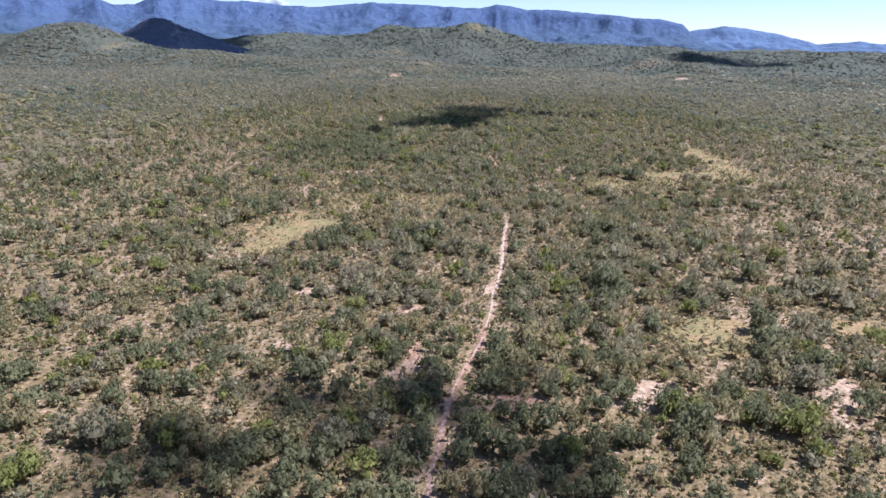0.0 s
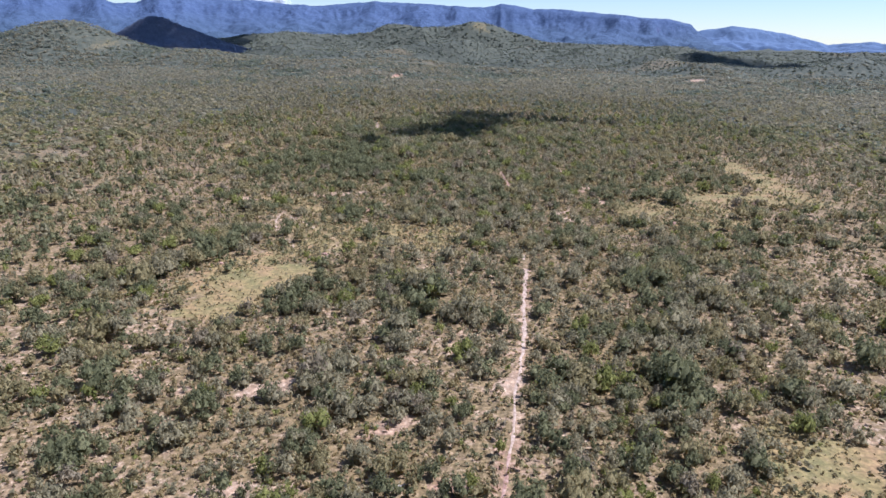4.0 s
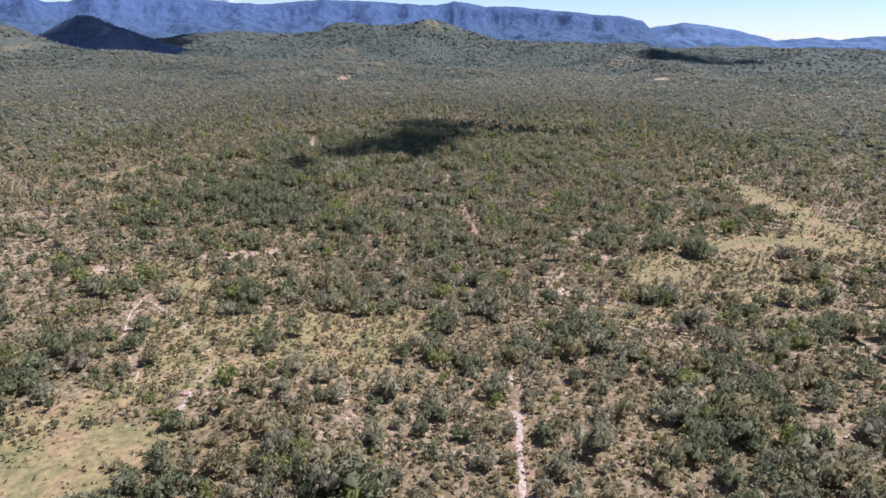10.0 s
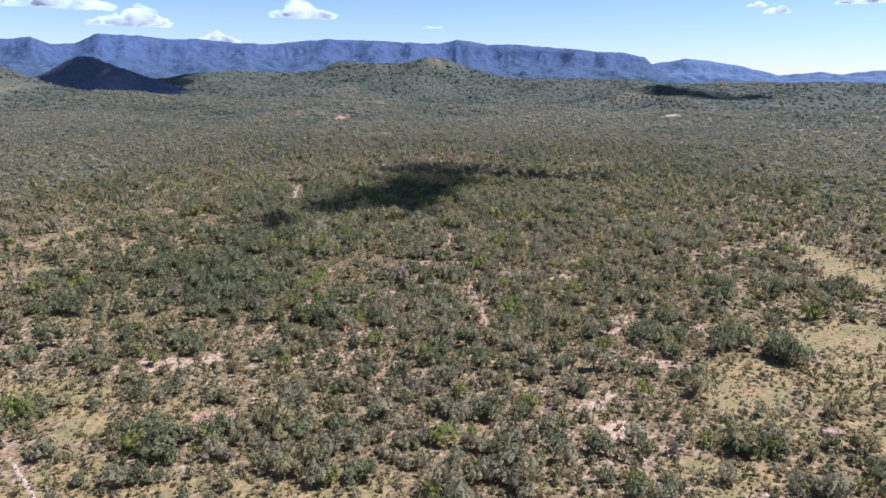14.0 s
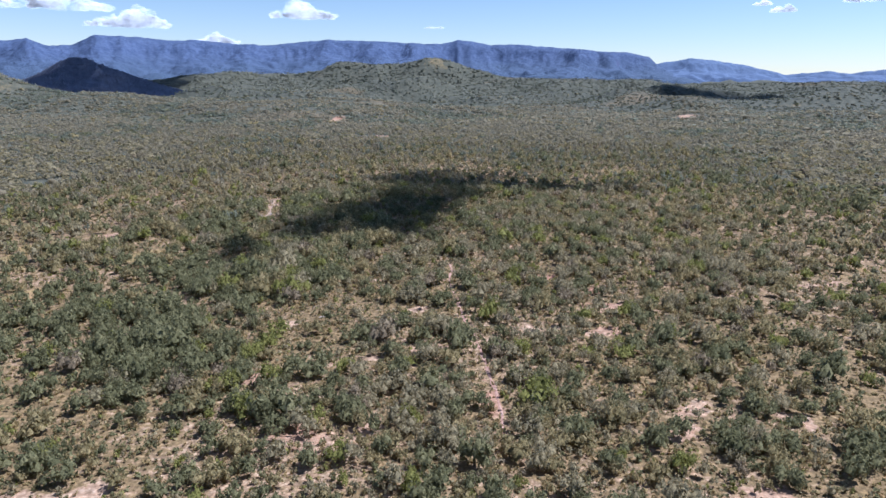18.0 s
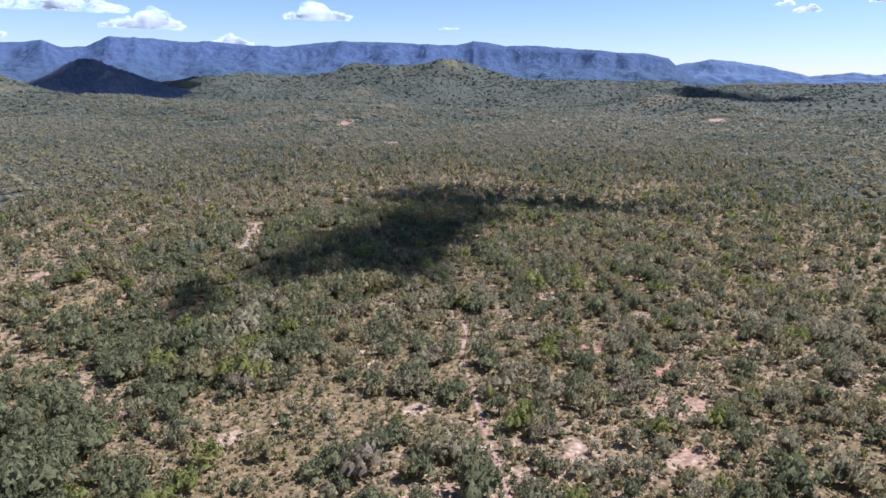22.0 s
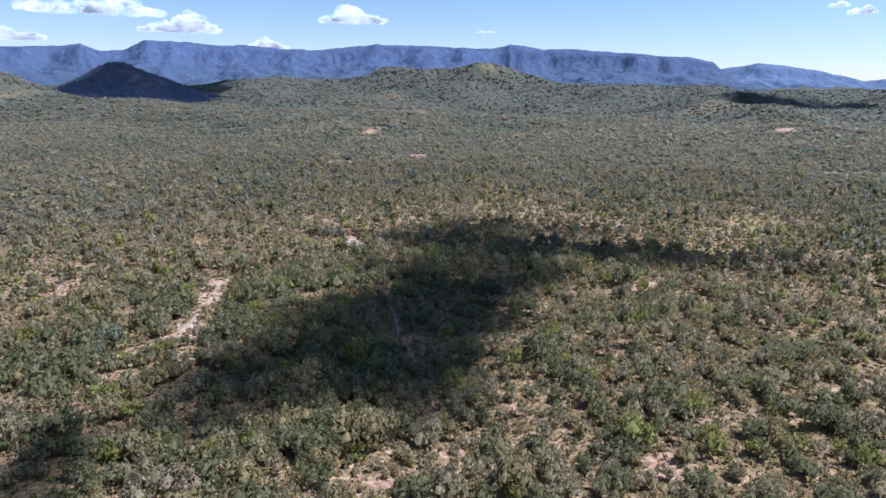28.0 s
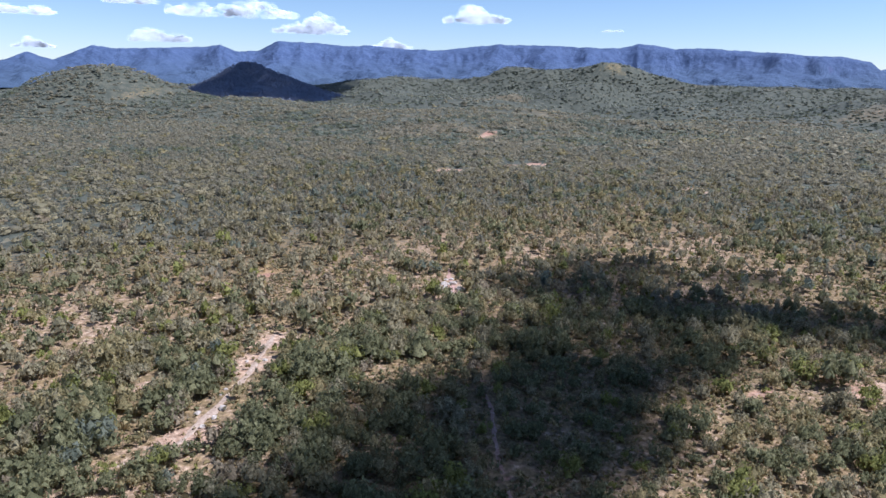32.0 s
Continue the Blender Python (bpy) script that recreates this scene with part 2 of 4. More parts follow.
# ---- materials ----
def material(name, rough=0.8):
    m = bpy.data.materials.new(name)
    m.use_nodes = True
    b = m.node_tree.nodes["Principled BSDF"]
    b.inputs["Roughness"].default_value = rough
    b.inputs["Specular IOR Level"].default_value = 0.25
    return m, m.node_tree.nodes, m.node_tree.links, b


def noise_at(nodes, links, scale, detail=4, rough=0.6, source=None):
    n = nodes.new("ShaderNodeTexNoise")
    n.inputs["Scale"].default_value, n.inputs["Detail"].default_value, n.inputs["Roughness"].default_value = scale, detail, rough
    links.new((source or nodes.new("ShaderNodeNewGeometry")).outputs["Position"], n.inputs["Vector"])
    return n


def ramp(nodes, links, value, stops):
    r = nodes.new("ShaderNodeValToRGB")
    r.color_ramp.elements[0].position, r.color_ramp.elements[0].color = stops[0][0], (*stops[0][1], 1)
    r.color_ramp.elements[1].position, r.color_ramp.elements[1].color = stops[-1][0], (*stops[-1][1], 1)
    for p, c in stops[1:-1]:
        r.color_ramp.elements.new(p).color = (*c, 1)
    links.new(value, r.inputs[0])
    return r.outputs[0]


def blend(nodes, links, factor, a, b):
    m = nodes.new("ShaderNodeMix")
    m.data_type = "RGBA"
    for socket, v in ((m.inputs[0], factor), (m.inputs[6], a), (m.inputs[7], b)):
        if isinstance(v, (tuple, float, int)):
            socket.default_value = (*v, 1) if isinstance(v, tuple) else v
        else:
            links.new(v, socket)
    return m.outputs[2]


def maths(nodes, links, kind, a, b=0.0, clamp=False):
    m = nodes.new("ShaderNodeMath")
    m.operation, m.use_clamp = kind, clamp
    for socket, v in ((m.inputs[0], a), (m.inputs[1], b)):
        if isinstance(v, (float, int)):
            socket.default_value = v
        else:
            links.new(v, socket)
    return m.outputs[0]


def bump(nodes, links, bsdf, height, strength, distance):
    b = nodes.new("ShaderNodeBump")
    b.inputs["Strength"].default_value, b.inputs["Distance"].default_value = strength, distance
    links.new(height, b.inputs["Height"])
    links.new(b.outputs[0], bsdf.inputs["Normal"])


def ground_material():
    m, n, l, b = material("dry_savanna_soil", 0.95)
    geo = n.new("ShaderNodeNewGeometry")
    fine, mid, broad = noise_at(n, l, 1.1, 6, 0.7, geo), noise_at(n, l, 0.11, 4, 0.6, geo), noise_at(n, l, 0.02, 3, 0.5, geo)
    ragged = noise_at(n, l, 0.42, 5, 0.65, geo)
    litter = ramp(n, l, fine.outputs[0], [(0.3, (0.094, 0.066, 0.032)), (0.5, (0.196, 0.134, 0.064)), (0.68, (0.335, 0.232, 0.124))])
    soil = ramp(n, l, fine.outputs[0], [(0.3, (0.235, 0.145, 0.088)), (0.52, (0.395, 0.262, 0.172)), (0.72, (0.585, 0.438, 0.322))])
    red = ramp(n, l, fine.outputs[0], [(0.3, (0.217, 0.107, 0.065)), (0.55, (0.353, 0.198, 0.130)), (0.75, (0.468, 0.301, 0.216))])
    soil = blend(n, l, ramp(n, l, noise_at(n, l, 0.013, 3, 0.5, geo).outputs[0], [(0.47, (0, 0, 0)), (0.60, (1, 1, 1))]), soil, red)
    straw = ramp(n, l, mid.outputs[0], [(0.36, (0.196, 0.162, 0.062)), (0.5, (0.268, 0.190, 0.078)), (0.64, (0.325, 0.198, 0.098))])
    straw = blend(n, l, maths(n, l, "MULTIPLY", fine.outputs[0], 0.3), straw, (0.22, 0.175, 0.085))
    tussock = noise_at(n, l, 0.55, 5, 0.75, geo)
    straw = blend(n, l, ramp(n, l, tussock.outputs[0], [(0.54, (0, 0, 0)), (0.68, (0.25, 0.25, 0.25))]), straw, soil)
    straw = blend(n, l, ramp(n, l, tussock.outputs[0], [(0.34, (0.25, 0.25, 0.25)), (0.44, (0, 0, 0))]), straw, (0.11, 0.10, 0.042))
    patchy = maths(n, l, "ADD", maths(n, l, "MULTIPLY", ragged.outputs[0], 0.75), maths(n, l, "MULTIPLY", broad.outputs[0], 0.45))
    spots = ramp(n, l, patchy, [(0.59, (0, 0, 0)), (0.70, (0.9, 0.9, 0.9))])
    earth = ramp(n, l, fine.outputs[0], [(0.3, (0.162, 0.100, 0.058)), (0.5, (0.308, 0.203, 0.126)), (0.66, (0.55, 0.402, 0.282))])
    colour = blend(n, l, spots, litter, earth)
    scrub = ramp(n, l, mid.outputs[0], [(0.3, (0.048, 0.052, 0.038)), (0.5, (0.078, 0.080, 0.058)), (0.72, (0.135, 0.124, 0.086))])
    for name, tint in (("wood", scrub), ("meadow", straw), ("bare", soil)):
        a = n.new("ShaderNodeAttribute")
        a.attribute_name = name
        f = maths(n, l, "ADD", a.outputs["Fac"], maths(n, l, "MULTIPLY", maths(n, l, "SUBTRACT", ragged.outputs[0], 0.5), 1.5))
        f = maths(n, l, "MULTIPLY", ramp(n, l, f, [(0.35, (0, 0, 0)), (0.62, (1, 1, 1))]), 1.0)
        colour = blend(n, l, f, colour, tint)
    clump = noise_at(n, l, 0.75, 6, 0.75, geo)
    mottle = n.new("ShaderNodeMix")
    mottle.data_type, mottle.blend_type = "RGBA", "MULTIPLY"
    mottle.inputs[0].default_value = 1.0
    l.new(colour, mottle.inputs[6])
    l.new(ramp(n, l, clump.outputs[0], [(0.36, (0.60, 0.60, 0.57)), (0.50, (0.95, 0.94, 0.91)), (0.64, (1.36, 1.31, 1.24))]), mottle.inputs[7])
    colour = mottle.outputs[2]
    l.new(colour, b.inputs["Base Color"])
    bump(n, l, b, fine.outputs[0], 0.5, 0.25)
    return m


def sand_material(name, low, mid, high):
    m, n, l, b = material(name, 0.95)
    geo = n.new("ShaderNodeNewGeometry")
    fine = noise_at(n, l, 1.3, 6, 0.7, geo)
    l.new(ramp(n, l, fine.outputs[0], [(0.32, low), (0.5, mid), (0.7, high)]), b.inputs["Base Color"])
    bump(n, l, b, fine.outputs[0], 0.5, 0.15)
    return m


def leaf_material(name, dark, middle, light, glow=0.42):
    """Leaves that differ from tuft to tuft and from crown to crown."""
    m, n, l, b = material(name, 0.75)
    b.inputs["Specular IOR Level"].default_value = 0.12
    geo = n.new("ShaderNodeNewGeometry")
    crown = noise_at(n, l, 0.22, 2, 0.5, geo)
    mixed = maths(n, l, "ADD", maths(n, l, "MULTIPLY", geo.outputs["Random Per Island"], 0.55), maths(n, l, "MULTIPLY", crown.outputs[0], 0.65))
    colour = ramp(n, l, mixed, [(0.25, dark), (0.55, middle), (0.85, light)])
    grain = noise_at(n, l, 4.2, 3, 0.7, geo)
    speck = ramp(n, l, grain.outputs[0], [(0.34, (0.60, 0.60, 0.60)), (0.52, (1.0, 1.0, 1.0)), (0.70, (1.5, 1.47, 1.4))])
    many = n.new("ShaderNodeMix")
    many.data_type, many.blend_type = "RGBA", "MULTIPLY"
    many.inputs[0].default_value = 1.0
    l.new(colour, many.inputs[6])
    l.new(speck, many.inputs[7])
    colour = many.outputs[2]
    l.new(colour, b.inputs["Base Color"])
    bump(n, l, b, grain.outputs[0], 0.45, 0.3)
    t = n.new("ShaderNodeBsdfTranslucent")
    l.new(colour, t.inputs["Color"])
    mix = n.new("ShaderNodeMixShader")
    mix.inputs[0].default_value = glow
    l.new(b.outputs[0], mix.inputs[1])
    l.new(t.outputs[0], mix.inputs[2])
    l.new(mix.outputs[0], n["Material Output"].inputs["Surface"])
    return m


def plain_material(name, low, high, scale, rough=0.9, relief=0.0):
    m, n, l, b = material(name, rough)
    t = noise_at(n, l, scale, 5, 0.65)
    l.new(ramp(n, l, t.outputs[0], [(0.3, low), (0.7, high)]), b.inputs["Base Color"])
    if relief:
        bump(n, l, b, t.outputs[0], 0.7, relief)
    return m


SOIL = ground_material()
SAND = sand_material("pale_sand", (0.25, 0.164, 0.112), (0.43, 0.300, 0.218), (0.60, 0.456, 0.354))
TAN_SAND = sand_material("tan_sand", (0.23, 0.155, 0.105), (0.37, 0.265, 0.185), (0.50, 0.385, 0.285))
RED_SAND = sand_material("reddish_sand", (0.215, 0.112, 0.076), (0.36, 0.212, 0.155), (0.53, 0.368, 0.290))
LEAVES = [leaf_material("leaf_green", (0.122, 0.120, 0.056), (0.184, 0.176, 0.084), (0.272, 0.252, 0.124), 0.5),
          leaf_material("leaf_olive", (0.192, 0.162, 0.074), (0.294, 0.240, 0.112), (0.408, 0.326, 0.160), 0.5),
          leaf_material("leaf_grey", (0.202, 0.174, 0.096), (0.298, 0.251, 0.142), (0.410, 0.343, 0.198), 0.5),
          leaf_material("leaf_dry", (0.175, 0.136, 0.086), (0.248, 0.194, 0.120), (0.340, 0.266, 0.168), 0.4),
          leaf_material("leaf_bright", (0.158, 0.158, 0.043), (0.238, 0.232, 0.064), (0.325, 0.306, 0.094), 0.5),
          leaf_material("leaf_straw", (0.228, 0.172, 0.078), (0.335, 0.250, 0.113), (0.445, 0.338, 0.160), 0.45),
          # haze painted into the leaves: bluer, greyer tones for trees far off
          leaf_material("leaf_haze_dark", (0.166, 0.176, 0.122), (0.209, 0.218, 0.152), (0.260, 0.265, 0.187), 0.6),
          leaf_material("leaf_haze_pale", (0.222, 0.223, 0.164), (0.277, 0.276, 0.203), (0.340, 0.335, 0.244), 0.6),
          leaf_material("leaf_haze_slight", (0.222, 0.196, 0.129), (0.292, 0.254, 0.167), (0.372, 0.318, 0.208), 0.6)]
GRASS = leaf_material("grass_dry", (0.20, 0.16, 0.075), (0.34, 0.265, 0.135), (0.48, 0.39, 0.22), 0.5)
BARK = plain_material("bark", (0.07, 0.055, 0.042), (0.20, 0.165, 0.13), 3.0, 0.9)
ROCK = plain_material("pale_rock", (0.28, 0.225, 0.175), (0.54, 0.46, 0.38), 1.5, 0.9, 0.1)


def mountain_material(name, low, high, rock, foot=None, relief=16.0):
    m, n, l, b = material(name, 0.95)
    geo = n.new("ShaderNodeNewGeometry")
    grain, broad = noise_at(n, l, 0.06, 8, 0.75, geo), noise_at(n, l, 0.006, 5, 0.6, geo)
    mixed = maths(n, l, "ADD", maths(n, l, "MULTIPLY", grain.outputs[0], 0.5), maths(n, l, "MULTIPLY", noise_at(n, l, 0.015, 6, 0.7, geo).outputs[0], 0.5))
    colour = ramp(n, l, mixed, [(0.40, low), (0.60, high)])
    if foot:      # greener woods on the lower slopes, their tone with haze painted in
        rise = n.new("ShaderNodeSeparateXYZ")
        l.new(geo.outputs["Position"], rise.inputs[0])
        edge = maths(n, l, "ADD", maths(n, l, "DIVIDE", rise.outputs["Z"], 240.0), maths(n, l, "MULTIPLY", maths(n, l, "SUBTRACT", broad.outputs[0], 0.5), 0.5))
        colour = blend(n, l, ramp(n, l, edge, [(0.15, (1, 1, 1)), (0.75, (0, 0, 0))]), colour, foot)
    part_xyz = n.new("ShaderNodeSeparateXYZ")
    l.new(geo.outputs["Normal"], part_xyz.inputs[0])
    steep = maths(n, l, "SUBTRACT", maths(n, l, "ADD", maths(n, l, "MULTIPLY", broad.outputs[0], 0.6), 0.28), part_xyz.outputs["Z"])
    colour = blend(n, l, ramp(n, l, steep, [(0.0, (0, 0, 0)), (0.22, (1, 1, 1))]), colour, rock)
    l.new(colour, b.inputs["Base Color"])
    squeeze = n.new("ShaderNodeVectorMath")
    squeeze.operation = "MULTIPLY"
    squeeze.inputs[1].default_value = (1.0, 1.0, 0.25)
    l.new(geo.outputs["Position"], squeeze.inputs[0])
    ribs = n.new("ShaderNodeTexNoise")
    ribs.inputs["Scale"].default_value, ribs.inputs["Detail"].default_value, ribs.inputs["Roughness"].default_value = 0.022, 8, 0.68
    l.new(squeeze.outputs[0], ribs.inputs["Vector"])
    bump(n, l, b, ribs.outputs[0], 0.9, relief)
    return m


# aerial haze is painted into these base colours as blue
RIDGE = mountain_material("hazed_wooded_sandstone", (0.044, 0.066, 0.128), (0.086, 0.117, 0.204), (0.078, 0.082, 0.154), (0.062, 0.089, 0.134))
RIDGE_FAR = mountain_material("hazed_farther_sandstone", (0.088, 0.124, 0.205), (0.108, 0.148, 0.232), (0.112, 0.146, 0.225), relief=5.0)
# blue-grey of distance painted into the hill's slopes and trees
HILLSIDE = mountain_material("hazed_wooded_hill", (0.130, 0.138, 0.175), (0.190, 0.195, 0.235), (0.20, 0.20, 0.235))


def cloud_material(name, glow, dense):
    """Thin white vapour: each skin lets part of the light through, so that heaps of puffs are dense in the middle and faint at the rim."""
    m, n, l, b = material(name, 1.0)
    d, t, clear = n.new("ShaderNodeBsdfDiffuse"), n.new("ShaderNodeBsdfTranslucent"), n.new("ShaderNodeBsdfTransparent")
    d.inputs[0].default_value = t.inputs[0].default_value = (0.95, 0.95, 0.95, 1)
    both, thin = n.new("ShaderNodeMixShader"), n.new("ShaderNodeMixShader")
    both.inputs[0].default_value = 0.5
    l.new(d.outputs[0], both.inputs[1])
    l.new(t.outputs[0], both.inputs[2])
    l.new(ramp(n, l, noise_at(n, l, 0.008, 4, 0.6).outputs[0], [(0.35, (dense[0],) * 3), (0.65, (dense[1],) * 3)]), thin.inputs[0])
    l.new(clear.outputs[0], thin.inputs[1])
    # emission added in place of sunlight scattered inside the puffs
    own_glow, total = n.new("ShaderNodeEmission"), n.new("ShaderNodeAddShader")
    own_glow.inputs[0].default_value, own_glow.inputs[1].default_value = (0.93, 0.96, 1.0, 1), glow
    l.new(both.outputs[0], total.inputs[0])
    l.new(own_glow.outputs[0], total.inputs[1])
    l.new(total.outputs[0], thin.inputs[2])
    l.new(thin.outputs[0], n["Material Output"].inputs["Surface"])
    return m


CLOUD_FAR = cloud_material("cloud_far", 0.36, (0.04, 0.20))
CLOUD_THIN = cloud_material("cloud_thin", 0.0, (0.16, 0.42))
CLOUD_HALF = cloud_material("cloud_half", 0.0, (0.12, 0.34))
CLOUD_LOW = cloud_material("cloud_low", 0.0, (0.17, 0.48))


# ---- building helpers ----
def mesh_from(name, verts, faces, materials, index=None, smooth=False):
    """A mesh from arrays; faces all have the same number of corners."""
    verts, faces = np.asarray(verts, np.float32), np.asarray(faces, np.int32)
    me = bpy.data.meshes.new(name)
    k = faces.shape[1]
    me.vertices.add(len(verts))
    me.vertices.foreach_set("co", verts.ravel())
    me.loops.add(faces.size)
    me.loops.foreach_set("vertex_index", faces.ravel())
    me.polygons.add(len(faces))
    me.polygons.foreach_set("loop_start", np.arange(0, faces.size, k, dtype=np.int32))
    me.polygons.foreach_set("loop_total", np.full(len(faces), k, np.int32))
    if index is not None:
        me.polygons.foreach_set("material_index", np.asarray(index, np.int32))
    me.polygons.foreach_set("use_smooth", np.broadcast_to(np.asarray(smooth, bool), len(faces)).copy())
    for mat in materials:
        me.materials.append(mat)
    me.update(calc_edges=True)
    return me


def grid_faces(nx, ny):
    i = np.arange(nx * ny).reshape(ny, nx)
    return np.stack([i[:-1, :-1], i[:-1, 1:], i[1:, 1:], i[1:, :-1]], -1).reshape(-1, 4)


# ---- ground: one sheet to the horizon ----
def spread(lo, hi, fine, end_lo, end_hi, grow=1.06, most=34.0):
    mid = list(np.arange(lo, hi + 0.1, fine))
    up, gap = [mid[-1]], fine
    while up[-1] < end_hi:
        gap = min(gap * grow, most)
        up.append(up[-1] + gap)
    down, gap = [mid[0]], fine
    while down[-1] > end_lo:
        gap = min(gap * grow, most * 4)
        down.append(down[-1] - gap)
    return np.array(down[:0:-1] + mid + up[1:])


def build_ground():
    xs = np.concatenate([[-9000, -6500], spread(-190, 190, 3.0, -4600, 4600, 1.07, 46), [6500, 9000]])
    ys = np.concatenate([[-5000, -2500], spread(70, 720, 3.0, -900, 4600, 1.06, 34), [6500, 9500]])
    gx, gy = np.meshgrid(xs, ys)
    gz = land(gx, gy)
    me = mesh_from("ground", np.stack([gx, gy, gz], -1).reshape(-1, 3), grid_faces(len(xs), len(ys)), [SOIL], smooth=True)
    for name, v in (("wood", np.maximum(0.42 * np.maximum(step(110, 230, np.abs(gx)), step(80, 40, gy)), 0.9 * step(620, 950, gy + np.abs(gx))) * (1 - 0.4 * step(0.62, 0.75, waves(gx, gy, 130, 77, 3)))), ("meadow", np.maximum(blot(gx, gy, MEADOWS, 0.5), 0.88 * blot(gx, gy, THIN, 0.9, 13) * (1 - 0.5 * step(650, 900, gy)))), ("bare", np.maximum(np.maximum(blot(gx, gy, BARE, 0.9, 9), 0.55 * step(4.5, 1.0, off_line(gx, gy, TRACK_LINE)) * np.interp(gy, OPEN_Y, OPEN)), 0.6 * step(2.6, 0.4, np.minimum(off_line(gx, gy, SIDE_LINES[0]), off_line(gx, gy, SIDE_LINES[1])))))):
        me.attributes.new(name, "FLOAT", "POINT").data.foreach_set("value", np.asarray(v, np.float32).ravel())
    return tagged(new("ground", me), "dry savanna plain of pinkish soil and straw-coloured grass", "ground", kind="structure")


build_ground()


def ribbon(name, line, half, lift, label, category, seed):
    """A ragged strip of sand along a line, lying on the ground."""
    d = np.gradient(line, axis=0)
    d /= np.linalg.norm(d, axis=1)[:, None]
    side = np.stack([d[:, 1], -d[:, 0]], -1)
    cols = np.array([-1, -0.55, 0, 0.55, 1.0])
    wide = half * (0.35 + 1.1 * waves(line[:, 0], line[:, 1], 8, seed, 3))
    if name == "track":
        wide = wide * np.interp(line[:, 1], [60, 180, 200, 240, 262, 335, 350, 460, 475, 500, 515, 560, 572, 602, 610, 626, 642], [0.55, 0.60, 0.95, 1.0, 0.22, 0.25, 0.55, 0.62, 0.4, 0.6, 0.72, 0.65, 0.3, 0.4, 2.1, 1.8, 0.4])
    left, right = (-0.1 + 2.1 * waves(line[:, 0], line[:, 1], 3.0, seed + k, 2) for k in (21, 31))
    shift = half * 1.9 * (waves(line[:, 0], line[:, 1], 14, seed + 5, 2) - 0.5)
    p = line[:, None, :] + side[:, None, :] * (cols[None, :] * np.where(cols[None, :] < 0, left[:, None], right[:, None]) * wide[:, None] + shift[:, None])[..., None]
    z = land(p[..., 0], p[..., 1]) + lift - 0.10 * np.abs(cols)[None, :] ** 2 - 0.03 * (np.abs(np.abs(cols) - 0.55) < 0.01)
    if name != "stream_bed":
        worn = waves(line[:, 0], line[:, 1], 7, seed + 11, 2) > 0.72 - 0.66 * (np.interp(line[:, 1], OPEN_Y, OPEN) if name == "track" else 0.35)
        z = np.where(worn[:, None], z, z - 0.4)
    me = mesh_from(name, np.concatenate([p, z[..., None]], -1).reshape(-1, 3), grid_faces(5, len(line)), [SAND, TAN_SAND if name == "stream_bed" else RED_SAND], np.repeat(((line[:-1, 1] > 300) | (line[:-1, 1] < 148)).astype(int), 4), smooth=True)
    return tagged(new(name, me), label, category, kind="structure")


ribbon("track", TRACK_LINE, 0.95, 0.07, "narrow sandy vehicle track through the scrub", "track", 2)
ribbon("footpath", SIDE_LINES[0], 0.55, 0.07, "pale sandy path across the dry grass", "path", 3)
ribbon("footpath", SIDE_LINES[1], 0.42, 0.07, "pale sandy path across the dry grass", "path", 4)
ribbon("stream_bed", BED_LINE, 0.85, 0.08, "dry sandy stream bed between dense bushes", "stream bed", 6)

# ---- far hills and mountains ----
def skyline(stops, bearing):
    return np.interp(bearing, [s[0] for s in stops], [s[1] for s in stops])


